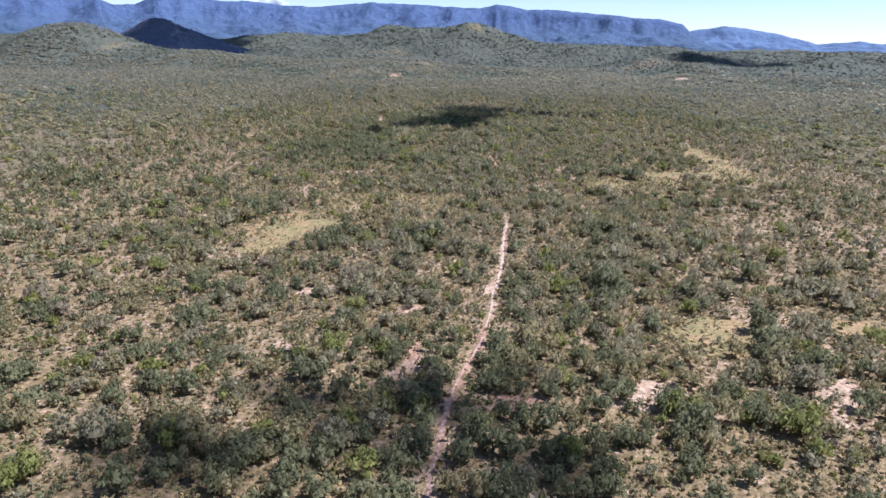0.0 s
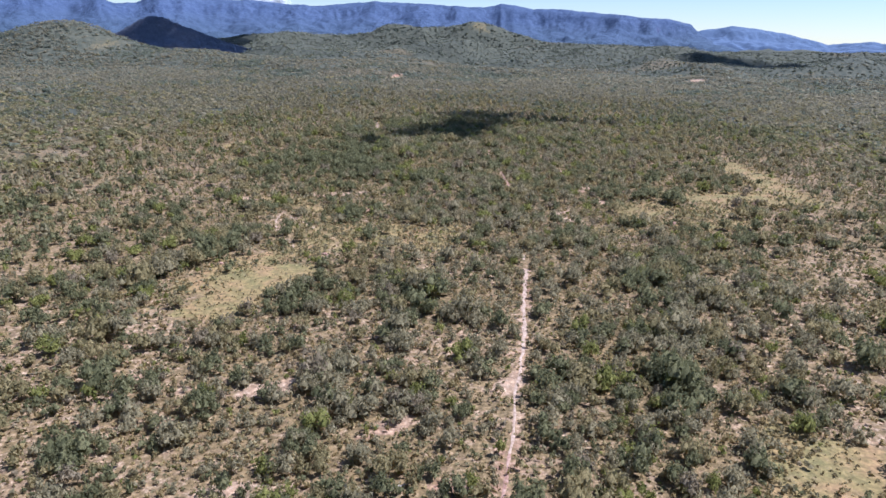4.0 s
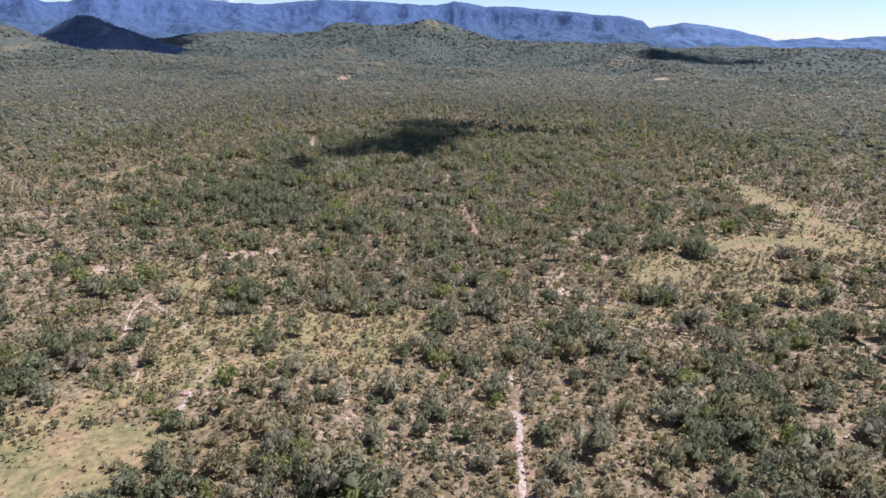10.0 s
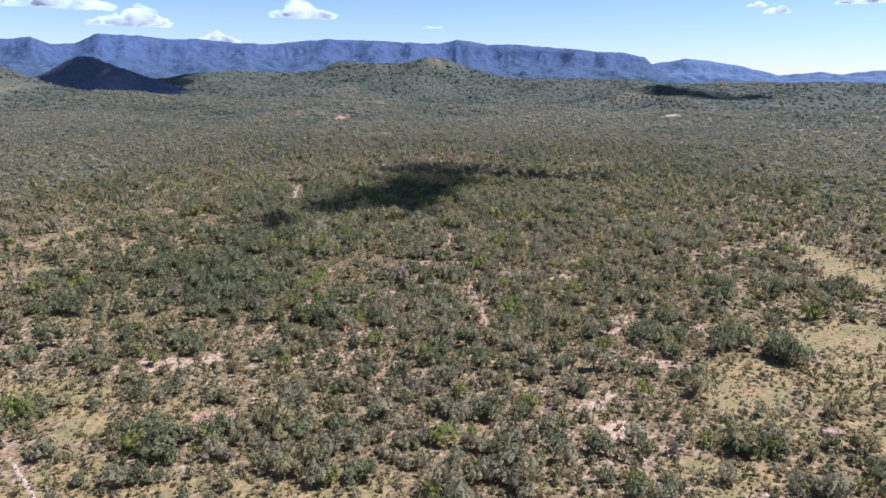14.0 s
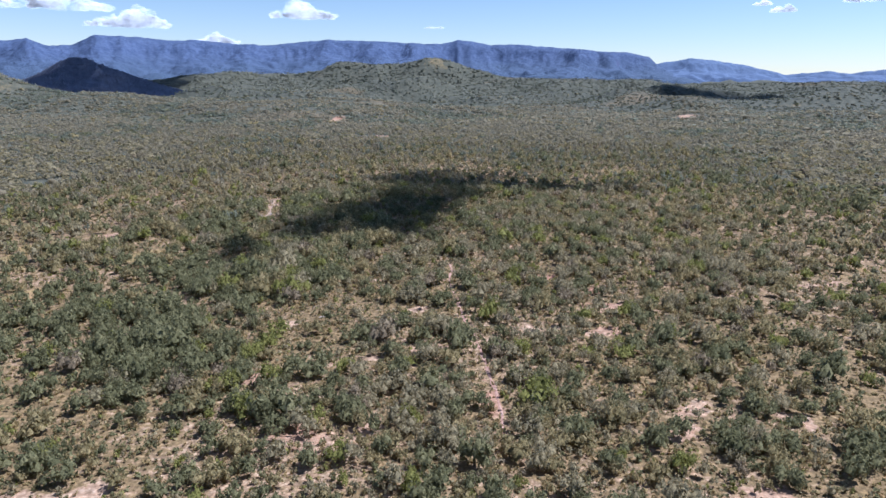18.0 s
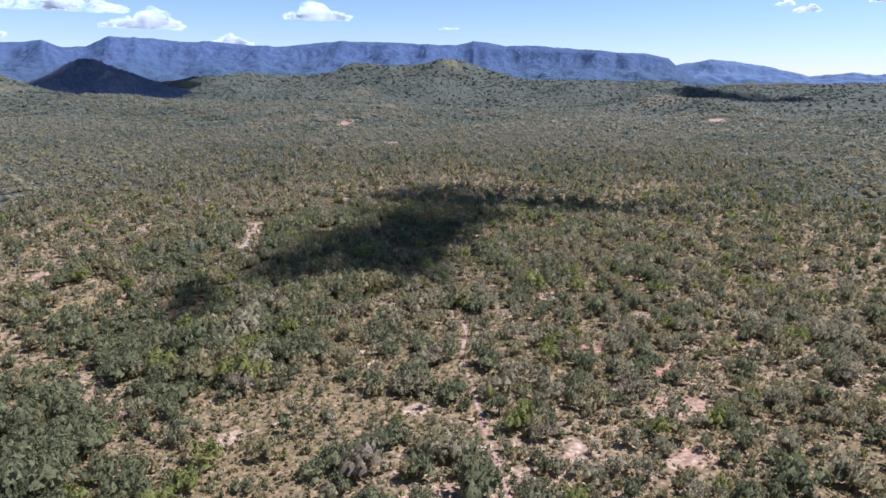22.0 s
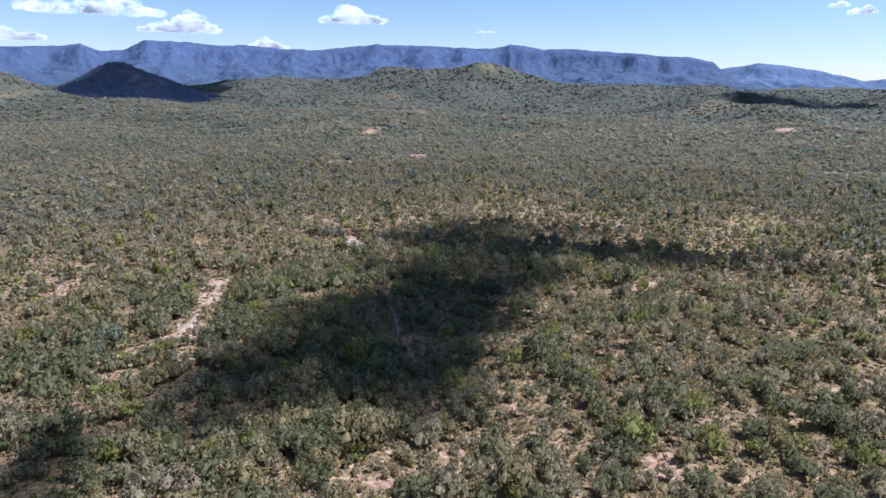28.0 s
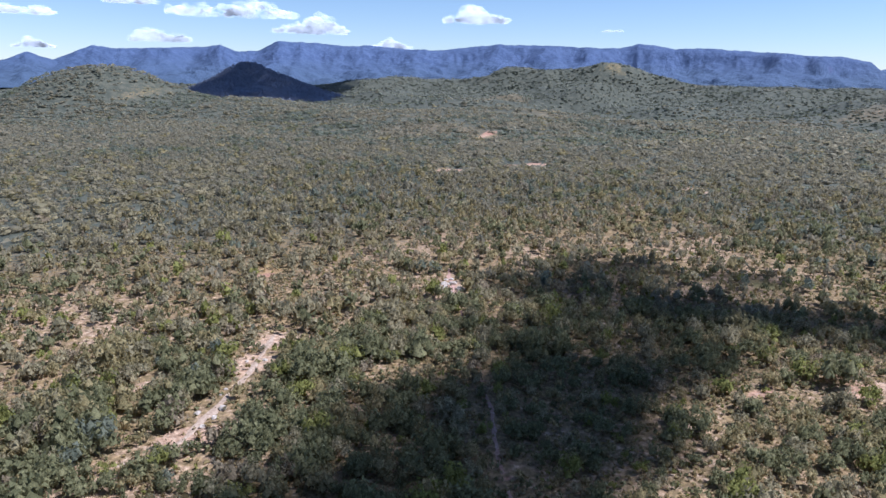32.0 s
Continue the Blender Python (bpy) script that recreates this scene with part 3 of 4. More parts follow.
def build_ridge(name, stops, reach, near, mat, label, seed, step_deg=0.11, depth=64):
    """A mountain wall round the plain: seen from the middle of the flight its top lies at the given angles."""
    ox, oy, oz, foot = 0.0, 257.0, 60.0, 15.0
    b = np.arange(stops[0][0], stops[-1][0], step_deg)
    top = skyline(stops, b) + 0.14 * (waves(b * 40, b * 0, 26, seed, 4) - 0.5)
    crest = oz + np.tan(np.radians(top)) * reach
    t = np.concatenate([np.linspace(0, 1, depth), [1.05, 1.15, 1.4]])
    bb, tt = np.meshgrid(b, t)
    r = near + (reach - near) * np.where(tt > 1, 1 + (tt - 1) * 1.2, tt)
    x, y = ox + r * np.sin(np.radians(bb)), oy + r * np.cos(np.radians(bb))
    along = bb * 60
    # buttresses and gullies push the slope out and in
    butt = 1 - np.abs(waves(along + 60 * tt, tt * 120, 150, seed, 2) - 0.5) * 2
    spur = waves(along - 110 * tt, tt * 220, 300, seed + 3, 3)
    rill = 1 - np.abs(waves(along + 30 * butt, tt * 260, 46, seed + 4, 3) - 0.5) * 2
    fade = np.clip((0.99 - tt) / 0.16, 0, 1) * np.clip(tt / 0.12, 0, 1)
    east = step(-11, -2, bb)
    high = step(0.42, 0.72, tt)
    warped = np.clip(tt + fade * ((0.012 + 0.085 * east) * (0.15 + 0.85 * high) * (butt - 0.74) + 0.62 * (spur - 0.5) + 0.028 * high * (rill - 0.72)), 0, 1)
    sheer = np.clip(0.22 + 0.6 * east + 0.9 * (waves(along, along * 0 + 5, 300, seed + 9, 2) - 0.5), 0, 1)
    soft = np.interp(warped, [0, 0.25, 0.5, 0.7, 0.86, 1], [0, 0.10, 0.30, 0.58, 0.86, 1])
    hard = np.interp(warped, [0, 0.25, 0.5, 0.60, 0.66, 0.79, 0.86, 0.93, 1], [0, 0.09, 0.26, 0.38, 0.48, 0.82, 0.92, 0.97, 1])
    z = foot + (crest[None, :] - foot) * (soft * (1 - sheer) + hard * sheer)
    z = z + fade * (0.62 - np.abs(waves(x, y, 110, seed + 2, 4) - 0.5) * 2.6) * 22
    z = z + np.clip(tt / 0.1, 0, 1) * np.clip((0.72 - tt) / 0.3, 0, 1) * (0.6 - np.abs(waves(x + 0.3 * y, y, 300, seed + 6, 3) - 0.5) * 2.4) * 66
    z = np.where(tt <= 1, np.minimum(z, oz + (crest[None, :] - oz) * r / reach), foot + (crest[None, :] - foot) * np.clip(1 - (tt - 1) * 0.9, 0, 1))
    me = mesh_from(name, np.stack([x, y, z], -1).reshape(-1, 3), grid_faces(len(b), len(t)), [mat], smooth=True)
    return tagged(new(name, me), label, "mountain", kind="structure")


RIDGE_TOP = [(-75, 1.6), (-60, 1.4), (-52, 0.9), (-47.7, 1.0), (-45.6, 1.05), (-44.3, 1.6), (-42.8, 1.12), (-40.2, 2.2), (-38.8, 2.04), (-33, 2.26), (-31.45, 2.47), (-30.3, 2.03), (-28.7, 2.08), (-27.1, 2.84), (-24.2, 2.8), (-21.5, 2.57),
             (-20, 2.69), (-16.8, 2.41), (-14.2, 2.37), (-9.7, 2.87), (-4.1, 2.71), (-0.3, 2.6), (1.1, 2.92), (2.4, 2.85), (3.9, 2.52), (5.6, 2.62), (7.2, 2.52), (10, 2.29), (12.7, 2.06), (15, 1.95), (16.7, 1.61), (17.6, 0.9), (19, 0.2), (21, -0.4)]
FAR_TOP = [(12, 0.5), (16, 0.9), (17.5, 1.08), (19.8, 1.47), (21.4, 1.37), (23.9, 0.94), (26.9, 0.24), (27.8, 0.32), (29.6, 0.49), (31.1, 0.33), (33, 0.64), (36, 0.8), (40, 0.5), (48, 0.9), (60, 1.2), (75, 1.0)]
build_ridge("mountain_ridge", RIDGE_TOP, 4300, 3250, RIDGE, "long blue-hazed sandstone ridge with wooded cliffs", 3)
build_ridge("mountain_far", FAR_TOP, 4440, 3900, RIDGE_FAR, "mountains far beyond the plain, coloured pale haze-blue", 5)


def build_dark_hill():
    cx, cy = -1060, 2210
    ang = np.linspace(0, 2 * math.pi, 97)[:-1]
    rad = np.concatenate([[0.001], np.linspace(0.03, 1.25, 34)])
    a, r = np.meshgrid(ang, rad)
    wide = 275 + 90 * np.clip(np.cos(a - 0.15), 0, 1) ** 2
    x, y = cx + np.cos(a) * r * wide, cy + np.sin(a) * r * 250
    body = np.clip(1 - r, -0.25, 1)
    h = 113 * np.where(body > 0, np.abs(body) ** 1.06 * (0.90 + 0.10 * np.cos(np.clip(r, 0, 1) * math.pi)), body * 2.5)
    h = h + (waves(x, y, 90, 31, 4) - 0.5) * 22 * np.clip(r * 3, 0.1, 1) * np.clip(1.2 - r, 0, 1)
    z = h - 4
    n = len(ang)
    i = np.arange(len(rad) * n).reshape(len(rad), n)
    j = np.roll(i, -1, 1)
    f = np.stack([i[:-1], j[:-1], j[1:], i[1:]], -1).reshape(-1, 4)
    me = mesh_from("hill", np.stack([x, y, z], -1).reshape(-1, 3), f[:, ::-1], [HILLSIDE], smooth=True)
    tagged(new("hill", me), "steep wooded hill lying in a cloud's shade", "hill", kind="structure")
    # its trees, in the same haze-tinted colour
    q = np.random.default_rng(8)
    n = 3600
    k, m = q.integers(2, 25, n), q.integers(0, len(ang), n)
    px, py, pz = x[k, m] + q.uniform(-5, 5, n), y[k, m] + q.uniform(-5, 5, n), z[k, m]
    s = q.uniform(2.5, 6, n)
    v = np.stack([np.stack([px + s * u, py + s * w, pz + s * 1.1 * t], -1) for u, w, t in ((1, 0, 0.1), (-0.5, 0.85, 0.1), (-0.5, -0.85, 0.1), (0.1, -0.1, 1.1))], 1).reshape(-1, 3)
    f = (np.arange(n)[:, None, None] * 4 + np.array([(0, 1, 3), (1, 2, 3), (2, 0, 3)])[None]).reshape(-1, 3)
    tagged(new("hill_woods", mesh_from("hill_woods", v, f, [HILLSIDE], smooth=True)), "haze-tinted trees covering the steep hill", "woodland", kind="stuff")


build_dark_hill()


# ---- clouds ----
def build_cloud(centre, wide, high, deep, seed, label, turn=0.0, puffs=84, level=2):
    """A flat-bottomed heap of puffs."""
    rng = np.random.default_rng(seed)
    bm = bmesh.new()
    for k in range(puffs):
        u = rng.uniform(-1, 1)
        w = rng.uniform(-0.8, 0.8)
        crest = max(0.12, (1 - abs(u) ** 2.4) * (0.70 + 0.30 * math.sin(u * 4 + seed)))
        r = high * rng.uniform(0.14, 0.30) * (0.45 + 0.7 * crest)
        z = rng.uniform(0, 1) ** 1.4 * crest * high * 0.7
        m = Matrix.Translation((u * wide * 0.5, w * deep * 0.5, z)) @ Matrix.Diagonal((r * rng.uniform(1.1, 1.9), r * 1.2, r * rng.uniform(0.7, 1.0), 1))
        bmesh.ops.create_icosphere(bm, subdivisions=level, radius=1.0, matrix=m)
    s = high * 0.16
    for v in bm.verts:
        c = v.co / (high * 0.30)
        d = noise.noise_vector(c + Vector((seed, 0, 0))) * s + noise.noise_vector(c * 2.7) * s * 0.5
        v.co += d
        if v.co.z < -high * 0.08:
            v.co.z = -high * 0.08 + (v.co.z + high * 0.08) * 0.25
    me = bpy.data.meshes.new("cloud")
    bm.to_mesh(me)
    bm.free()
    me.polygons.foreach_set("use_smooth", np.full(len(me.polygons), True))
    me.materials.append(CLOUD_FAR)
    ob = new("cloud", me)
    ob.matrix_world = Matrix.Translation(centre) @ pose(0, 0, 0, 0, 0, turn)
    return tagged(ob, label, "cloud", group="fair-weather clouds", kind="structure")


# bearing, height angle of the base, width and height in degrees
for k, (b, e, w, h) in enumerate([(-44.5, 4.2, 4.0, 1.0), (-30.6, 4.7, 9.5, 1.7), (-24.6, 3.6, 6.0, 1.5), (-18.4, 2.5, 3.4, 0.9), (-11.5, 4.6, 5.0, 1.5), (-35.8, 2.7, 4.0, 1.3), (-0.8, 3.85, 1.6, 0.3),
                                  (26.1, 4.8, 1.7, 0.7), (24.6, 5.3, 1.3, 0.5), (31.5, 5.3, 3.0, 0.9), (-44.0, 2.0, 2.5, 0.8), (-37.5, 5.3, 3.5, 1.2)]):
    r = 4640
    a = radians(b)
    build_cloud((r * math.sin(a), 257 + r * math.cos(a), 60 + r * math.tan(radians(e))), radians(w) * r, radians(h) * r, radians(h) * r, 11 + k, "small white fair-weather cloud above the ridge", -b, level=2 if w > 3.2 else 1)


def shade_cloud(spots, up, seed, label, lift=0.0, mat=CLOUD_LOW):
    """A low cloud above the flight, straight towards the sun from the ground that it shades."""
    rng = np.random.default_rng(seed)
    bm = bmesh.new()
    for x, y, rx, ry in spots:
        p = Vector((x, y, lift)) + SUN * (up / SUN.z)
        n = max(6, min(14, int(rx * ry / 90)))
        for k in range(n):
            a, q = rng.uniform(0, 6.283), math.sqrt(rng.uniform(0, 1))
            s = rng.uniform(0.32, 0.55)
            m = Matrix.Translation(p + Vector((math.cos(a) * q * rx * 0.72, math.sin(a) * q * ry * 0.72, rng.uniform(-2, 6)))) @ Matrix.Diagonal((rx * s, ry * s, min(rx, ry) * s * 0.6, 1))
            bmesh.ops.create_icosphere(bm, subdivisions=2, radius=1.0, matrix=m)
    for v in bm.verts:
        v.co += noise.noise_vector(v.co * 0.06) * 7 + noise.noise_vector(v.co * 0.2) * 3
    me = bpy.data.meshes.new("cloud")
    bm.to_mesh(me)
    bm.free()
    me.polygons.foreach_set("use_smooth", np.full(len(me.polygons), True))
    me.materials.append(mat)
    return tagged(new("cloud", me), label, "cloud", group="fair-weather clouds", kind="structure")


shade_cloud([(2, 624, 42, 36), (14, 650, 40, 18), (52, 613, 40, 22), (90, 606, 28, 13), (-16, 574, 34, 32), (-12, 550, 22, 22), (-32, 526, 29, 28), (-5, 528, 20, 24), (-12, 504, 18, 18), (-34, 502, 24, 22), (-56, 492, 20, 24), (-64, 466, 14, 18)], 620, 4, "low drifting cloud that shades the scrub")
shade_cloud([(-20, 106, 18, 14), (-44, 90, 18, 12), (2, 112, 18, 14), (8, 90, 18, 12)], 500, 5, "small thin cloud above the near scrub", 0.0, CLOUD_THIN)
shade_cloud([(-1060, 2190, 300, 270), (-800, 2200, 140, 130), (-960, 2560, 110, 150)], 900, 6, "cloud that shades the steep hill", 40)
shade_cloud([(640, 2200, 90, 110), (730, 2180, 110, 130), (810, 2130, 110, 130), (880, 2080, 80, 90)], 900, 7, "cloud that shades the far slope", 14, CLOUD_HALF)


# ---- plants ----
rng = np.random.default_rng(5)


OCT_V = np.array([(1, 0, -0.3), (0, 1, -0.3), (-1, 0, -0.3), (0, -1, -0.3), (0, 0, 0.9)], float)
OCT_F = np.array([(0, 1, 4), (1, 2, 4), (2, 3, 4), (3, 0, 4)])


def dome(sides):
    """A round-topped lobe: two rings and a top."""
    a, h = 2 * math.pi / sides, math.pi / sides
    v = [(math.cos(k * a) * 0.92, math.sin(k * a) * 0.92, -0.35) for k in range(sides)] + [(math.cos(k * a + h) * 0.86, math.sin(k * a + h) * 0.86, 0.38) for k in range(sides)] + [(0, 0, 0.9)]
    f = []
    for k in range(sides):
        n = (k + 1) % sides
        f += [(k, n, sides + k), (n, sides + n, sides + k), (sides + k, sides + n, 2 * sides)]
    return np.array(v), np.array(f)


SMALL_V, SMALL_F = dome(4)


def far_crown(rng, lobes=1, tufts=0, size=0.3):
    """A plain round crown of radius 1 for woods far off: one broad lobe, smaller ones beside it, a few sprays."""
    V, F, S, count = [], [], [], 0
    for k in range(lobes):
        a, q = rng.uniform(0, 6.28), 0.1 if k == 0 else rng.uniform(0.4, 0.6)
        w, c = rng.uniform(0.62, 0.82) if k == 0 else rng.uniform(0.4, 0.58), rng.uniform(0, 6.28)
        p = np.stack([SMALL_V[:, 0] * math.cos(c) - SMALL_V[:, 1] * math.sin(c), SMALL_V[:, 0] * math.sin(c) + SMALL_V[:, 1] * math.cos(c), SMALL_V[:, 2] * 0.62], -1)
        V.append(p * w * rng.uniform(0.6, 1.15, (len(p), 1)) + (math.cos(a) * q, math.sin(a) * q, 0.42 if k == 0 else rng.uniform(0.3, 0.6)))
        F.append(SMALL_F + count)
        S.append(np.full(len(SMALL_F), True))
        count += len(p)
    if tufts:
        d = rng.normal(size=(tufts, 3))
        d[:, 2] = np.abs(d[:, 2]) * 0.8 + 0.1
        d /= np.linalg.norm(d, axis=1)[:, None]
        p = d * np.array([0.95, 0.95, 0.6]) + (0, 0, 0.36)
        v = np.stack([p + rng.normal(size=(tufts, 3)) * size for k in range(3)], 1)
        V.append(v.reshape(-1, 3))
        F.append(np.arange(tufts * 3).reshape(tufts, 3) + count)
        S.append(np.full(tufts, False))
    return np.concatenate(V), np.concatenate(F), np.concatenate(S)


def crown(tufts, size, rng, lobes=7, bent=True, core=True):
    """A crown of radius 1 and height about 1: uneven leafy lobes with leaf sprays standing out of them. Gives points, faces, smooth faces."""
    V, F, S, count = [], [], [], 0
    lob = []
    for k in range(lobes):
        a, q = rng.uniform(0, 2 * math.pi), rng.uniform(0.1, 0.66)
        size_k = rng.uniform(0.30, 0.50) * (1.2 if lobes < 4 else 1.0)
        lob.append((math.cos(a) * q, math.sin(a) * q, rng.uniform(0.34, 0.76) * (1.12 - 0.5 * q), size_k))
    lob = np.array(lob)
    bv, bf = OCT_V, OCT_F
    for x, y, z, s in lob if core else ():
        a = rng.uniform(0, 6.28)
        p = np.stack([bv[:, 0] * math.cos(a) - bv[:, 1] * math.sin(a), bv[:, 0] * math.sin(a) + bv[:, 1] * math.cos(a), bv[:, 2] * 0.85], -1)
        p = p * s * rng.uniform(0.5, 0.9, (len(p), 1)) + (x, y, z)
        V.append(p)
        F.append(bf + count)
        S.append(np.full(len(bf), True))
        count += len(p)
    n = tufts
    pick = rng.integers(0, lobes, n)
    d = rng.normal(size=(n, 3))
    d[:, 2] = d[:, 2] * 0.8 + 0.3
    d /= np.linalg.norm(d, axis=1)[:, None]
    p = lob[pick, :3] + d * lob[pick, 3:4] * rng.uniform(0.65, 1.16, (n, 1)) * np.array([1, 1, 0.88])
    p[:, 2] = np.maximum(p[:, 2], 0.06)
    up = d + rng.normal(size=(n, 3)) * 0.38
    up /= np.linalg.norm(up, axis=1)[:, None]
    t = np.cross(up, rng.normal(size=(n, 3)))
    t /= np.linalg.norm(t, axis=1)[:, None]
    s = np.cross(up, t)
    g = size * rng.uniform(0.4, 1.3, (n, 1))
    if bent:
        v = np.stack([p - t * g - up * g * 0.1, p + s * g * 0.7 + up * g * 0.25, p + t * g * 1.1 - up * g * 0.15, p - s * g * 0.7 + up * g * 0.2], 1)
        f = np.arange(n * 4).reshape(n, 4)
        f = np.concatenate([f[:, [0, 2, 1]], f[:, [0, 3, 2]]], 0)
    else:
        v = np.stack([p - t * g + s * g * 0.5, p + t * g + s * g * 0.4 - up * g * 0.2, p - s * g], 1)
        f = np.arange(n * 3).reshape(n, 3)
    V.append(v.reshape(-1, 3))
    F.append(f + count)
    S.append(np.full(len(f), False))
    return np.concatenate(V), np.concatenate(F), np.concatenate(S)


def limb(points, radii, sides=5):
    """A tapered branch along points."""
    v, f = [], []
    for p, r in zip(points, radii):
        for k in range(sides):
            a = 2 * math.pi * k / sides
            v.append((p[0] + math.cos(a) * r, p[1] + math.sin(a) * r, p[2]))
    for i in range(len(points) - 1):
        for k in range(sides):
            a, b = i * sides + k, i * sides + (k + 1) % sides
            f += [(a, b, b + sides), (a, b + sides, a + sides)]
    return v, f


def wood_meshes(height, rng, spread_by=0.55, stems=1, thick=0.1):
    """Stems, and the limbs that fork off each, as meshes."""
    made = []
    for st in range(stems):
        lean = rng.normal(size=2) * 0.10 + (rng.normal(size=2) * 0.2 if stems > 1 else 0)
        fork = height * rng.uniform(0.35, 0.5)
        base = rng.normal(size=2) * (0.12 if stems > 1 else 0)
        kink = base + lean * fork * 0.6 + rng.normal(size=2) * 0.1
        topp = base + lean * fork * 1.6
        v, f = limb([(*base, -0.15), (*kink, fork * 0.5), (*topp, fork)], [thick * 1.3, thick, thick * 0.8])
        limbs = []
        for k in range(3):
            a = rng.uniform(0, 2 * math.pi)
            far = spread_by * height * rng.uniform(0.35, 0.6)
            mid = topp + np.array([math.cos(a), math.sin(a)]) * far * 0.5
            end = topp + np.array([math.cos(a + 0.3), math.sin(a + 0.3)]) * far
            w, g = limb([(*topp, fork - 0.05), (*mid, fork + height * 0.16), (*end, height * rng.uniform(0.7, 0.92))], [thick * 0.6, thick * 0.42, thick * 0.15], 4)
            limbs.append(mesh_from("branch", w, g, [BARK]))
        made.append((mesh_from("trunk", v, f, [BARK]), limbs))
    return made


def room(x, y):
    """0 on tracks, bare soil and clearings, 1 where anything may grow."""
    base = (1 - 0.965 * blot(x, y, MEADOWS, 0.5)) * (1 - 0.70 * blot(x, y, BARE, 0.9, 9))
    gap = 0.25 + 0.75 * np.interp(y, OPEN_Y, OPEN) + 1.6 * np.exp(-((y - 618) / 12) ** 4)
    base = base * step(0.7 * gap, 2.0 * gap, off_line(x, y, TRACK_LINE)) * (1 - 0.93 * step(2.4, 1.3, off_line(x, y, BED_LINE)))
    for s in SIDE_LINES:
        base = base * step(0.9, 2.0, off_line(x, y, s))
    return base


def cover(x, y):
    """How densely woody plants stand, 0 to 1."""
    base = 0.36 + 0.06 * step(215, 175, y) - 0.32 * np.exp(-(x / 60) ** 4 - ((y - 372) / 45) ** 4) + 0.34 * step(430, 490, y) + 0.16 * step(60, 110, x) + 0.5 * grove(x, y) + 0.45 * np.exp(-(off_line(x, y, BED_LINE) / 24) ** 2) + 0.62 * step(0.36, 0.60, waves(x, y, 24, 21, 3)) + 0.3 * step(500, 900, y) + 0.35 * (waves(x, y, 120, 22, 2) - 0.5)
    base = base * (1 - 0.9 * blot(x, y, THIN, 0.6, 13))
    base = base * (1 - step(700, 1300, y) * 0.5 * step(0.50, 0.64, waves(x, y, 150, 29, 3)))
    base = np.clip(base, 0, 1) * room(x, y)
    return np.clip(base, 0, 1)


def slope_shade(x, y):
    """Painted relief: darker leaf colours on slopes turned from the sun and in hollows."""
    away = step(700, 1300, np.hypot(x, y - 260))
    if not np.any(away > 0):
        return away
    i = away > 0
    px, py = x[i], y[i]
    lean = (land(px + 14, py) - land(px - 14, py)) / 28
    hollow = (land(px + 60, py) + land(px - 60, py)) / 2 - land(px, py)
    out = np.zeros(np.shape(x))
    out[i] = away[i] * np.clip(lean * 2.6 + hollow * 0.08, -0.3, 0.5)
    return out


def lush(x, y):
    """How green the growth is: high along the dry stream and in hollows."""
    g = waves(x, y, 90, 41, 3) + 0.28 * grove(x, y)
    g = g + 0.34 * np.exp(-(((x + 78) / 38) ** 2 + ((y - 410) / 60) ** 2)) + 0.35 * np.exp(-(off_line(x, y, BED_LINE) / 22) ** 2)
    return g + 0.2 * np.exp(-(((x - 85) / 22) ** 2 + ((y - 120) / 25) ** 2))


def scatter(x0, x1, y0, y1, gap, keep, share=1.0, seed=0, where=cover):
    r = np.random.default_rng(seed)
    n = int((x1 - x0) * (y1 - y0) / gap ** 2)
    x, y = r.uniform(x0, x1, n), r.uniform(y0, y1, n)
    ok = keep(x, y)
    x, y = x[ok], y[ok]
    ok = r.uniform(size=len(x)) < where(x, y) * share
    return x[ok], y[ok], r


def kinds(x, y, r):
    """0 green, 1 olive, 2 grey-green, 3 leafless, 4 fresh yellow-green; out on the plain 6, 7 and 8, with haze painted
    into the leaf colour.
    """
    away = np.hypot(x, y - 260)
    # the last term paints slope shading through the choice of leaf colour
    g = lush(x, y) + r.normal(size=len(x)) * (0.3 - 0.12 * step(300, 900, away)) + step(500, 1100, away) * (waves(x, y, 240, 47, 3) - 0.5) * 1.2 + step(300, 600, away) * (waves(x, y, 60, 53, 2) - 0.5) * 0.6 + 1.3 * slope_shade(x, y)
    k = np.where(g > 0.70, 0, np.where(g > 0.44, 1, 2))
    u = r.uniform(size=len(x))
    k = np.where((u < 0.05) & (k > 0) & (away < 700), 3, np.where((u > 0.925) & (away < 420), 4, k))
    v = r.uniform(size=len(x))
    # the farther from the flight, the more plants take the haze-tinted colours
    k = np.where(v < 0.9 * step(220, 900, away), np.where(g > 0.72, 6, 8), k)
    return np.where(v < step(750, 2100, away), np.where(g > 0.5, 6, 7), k)


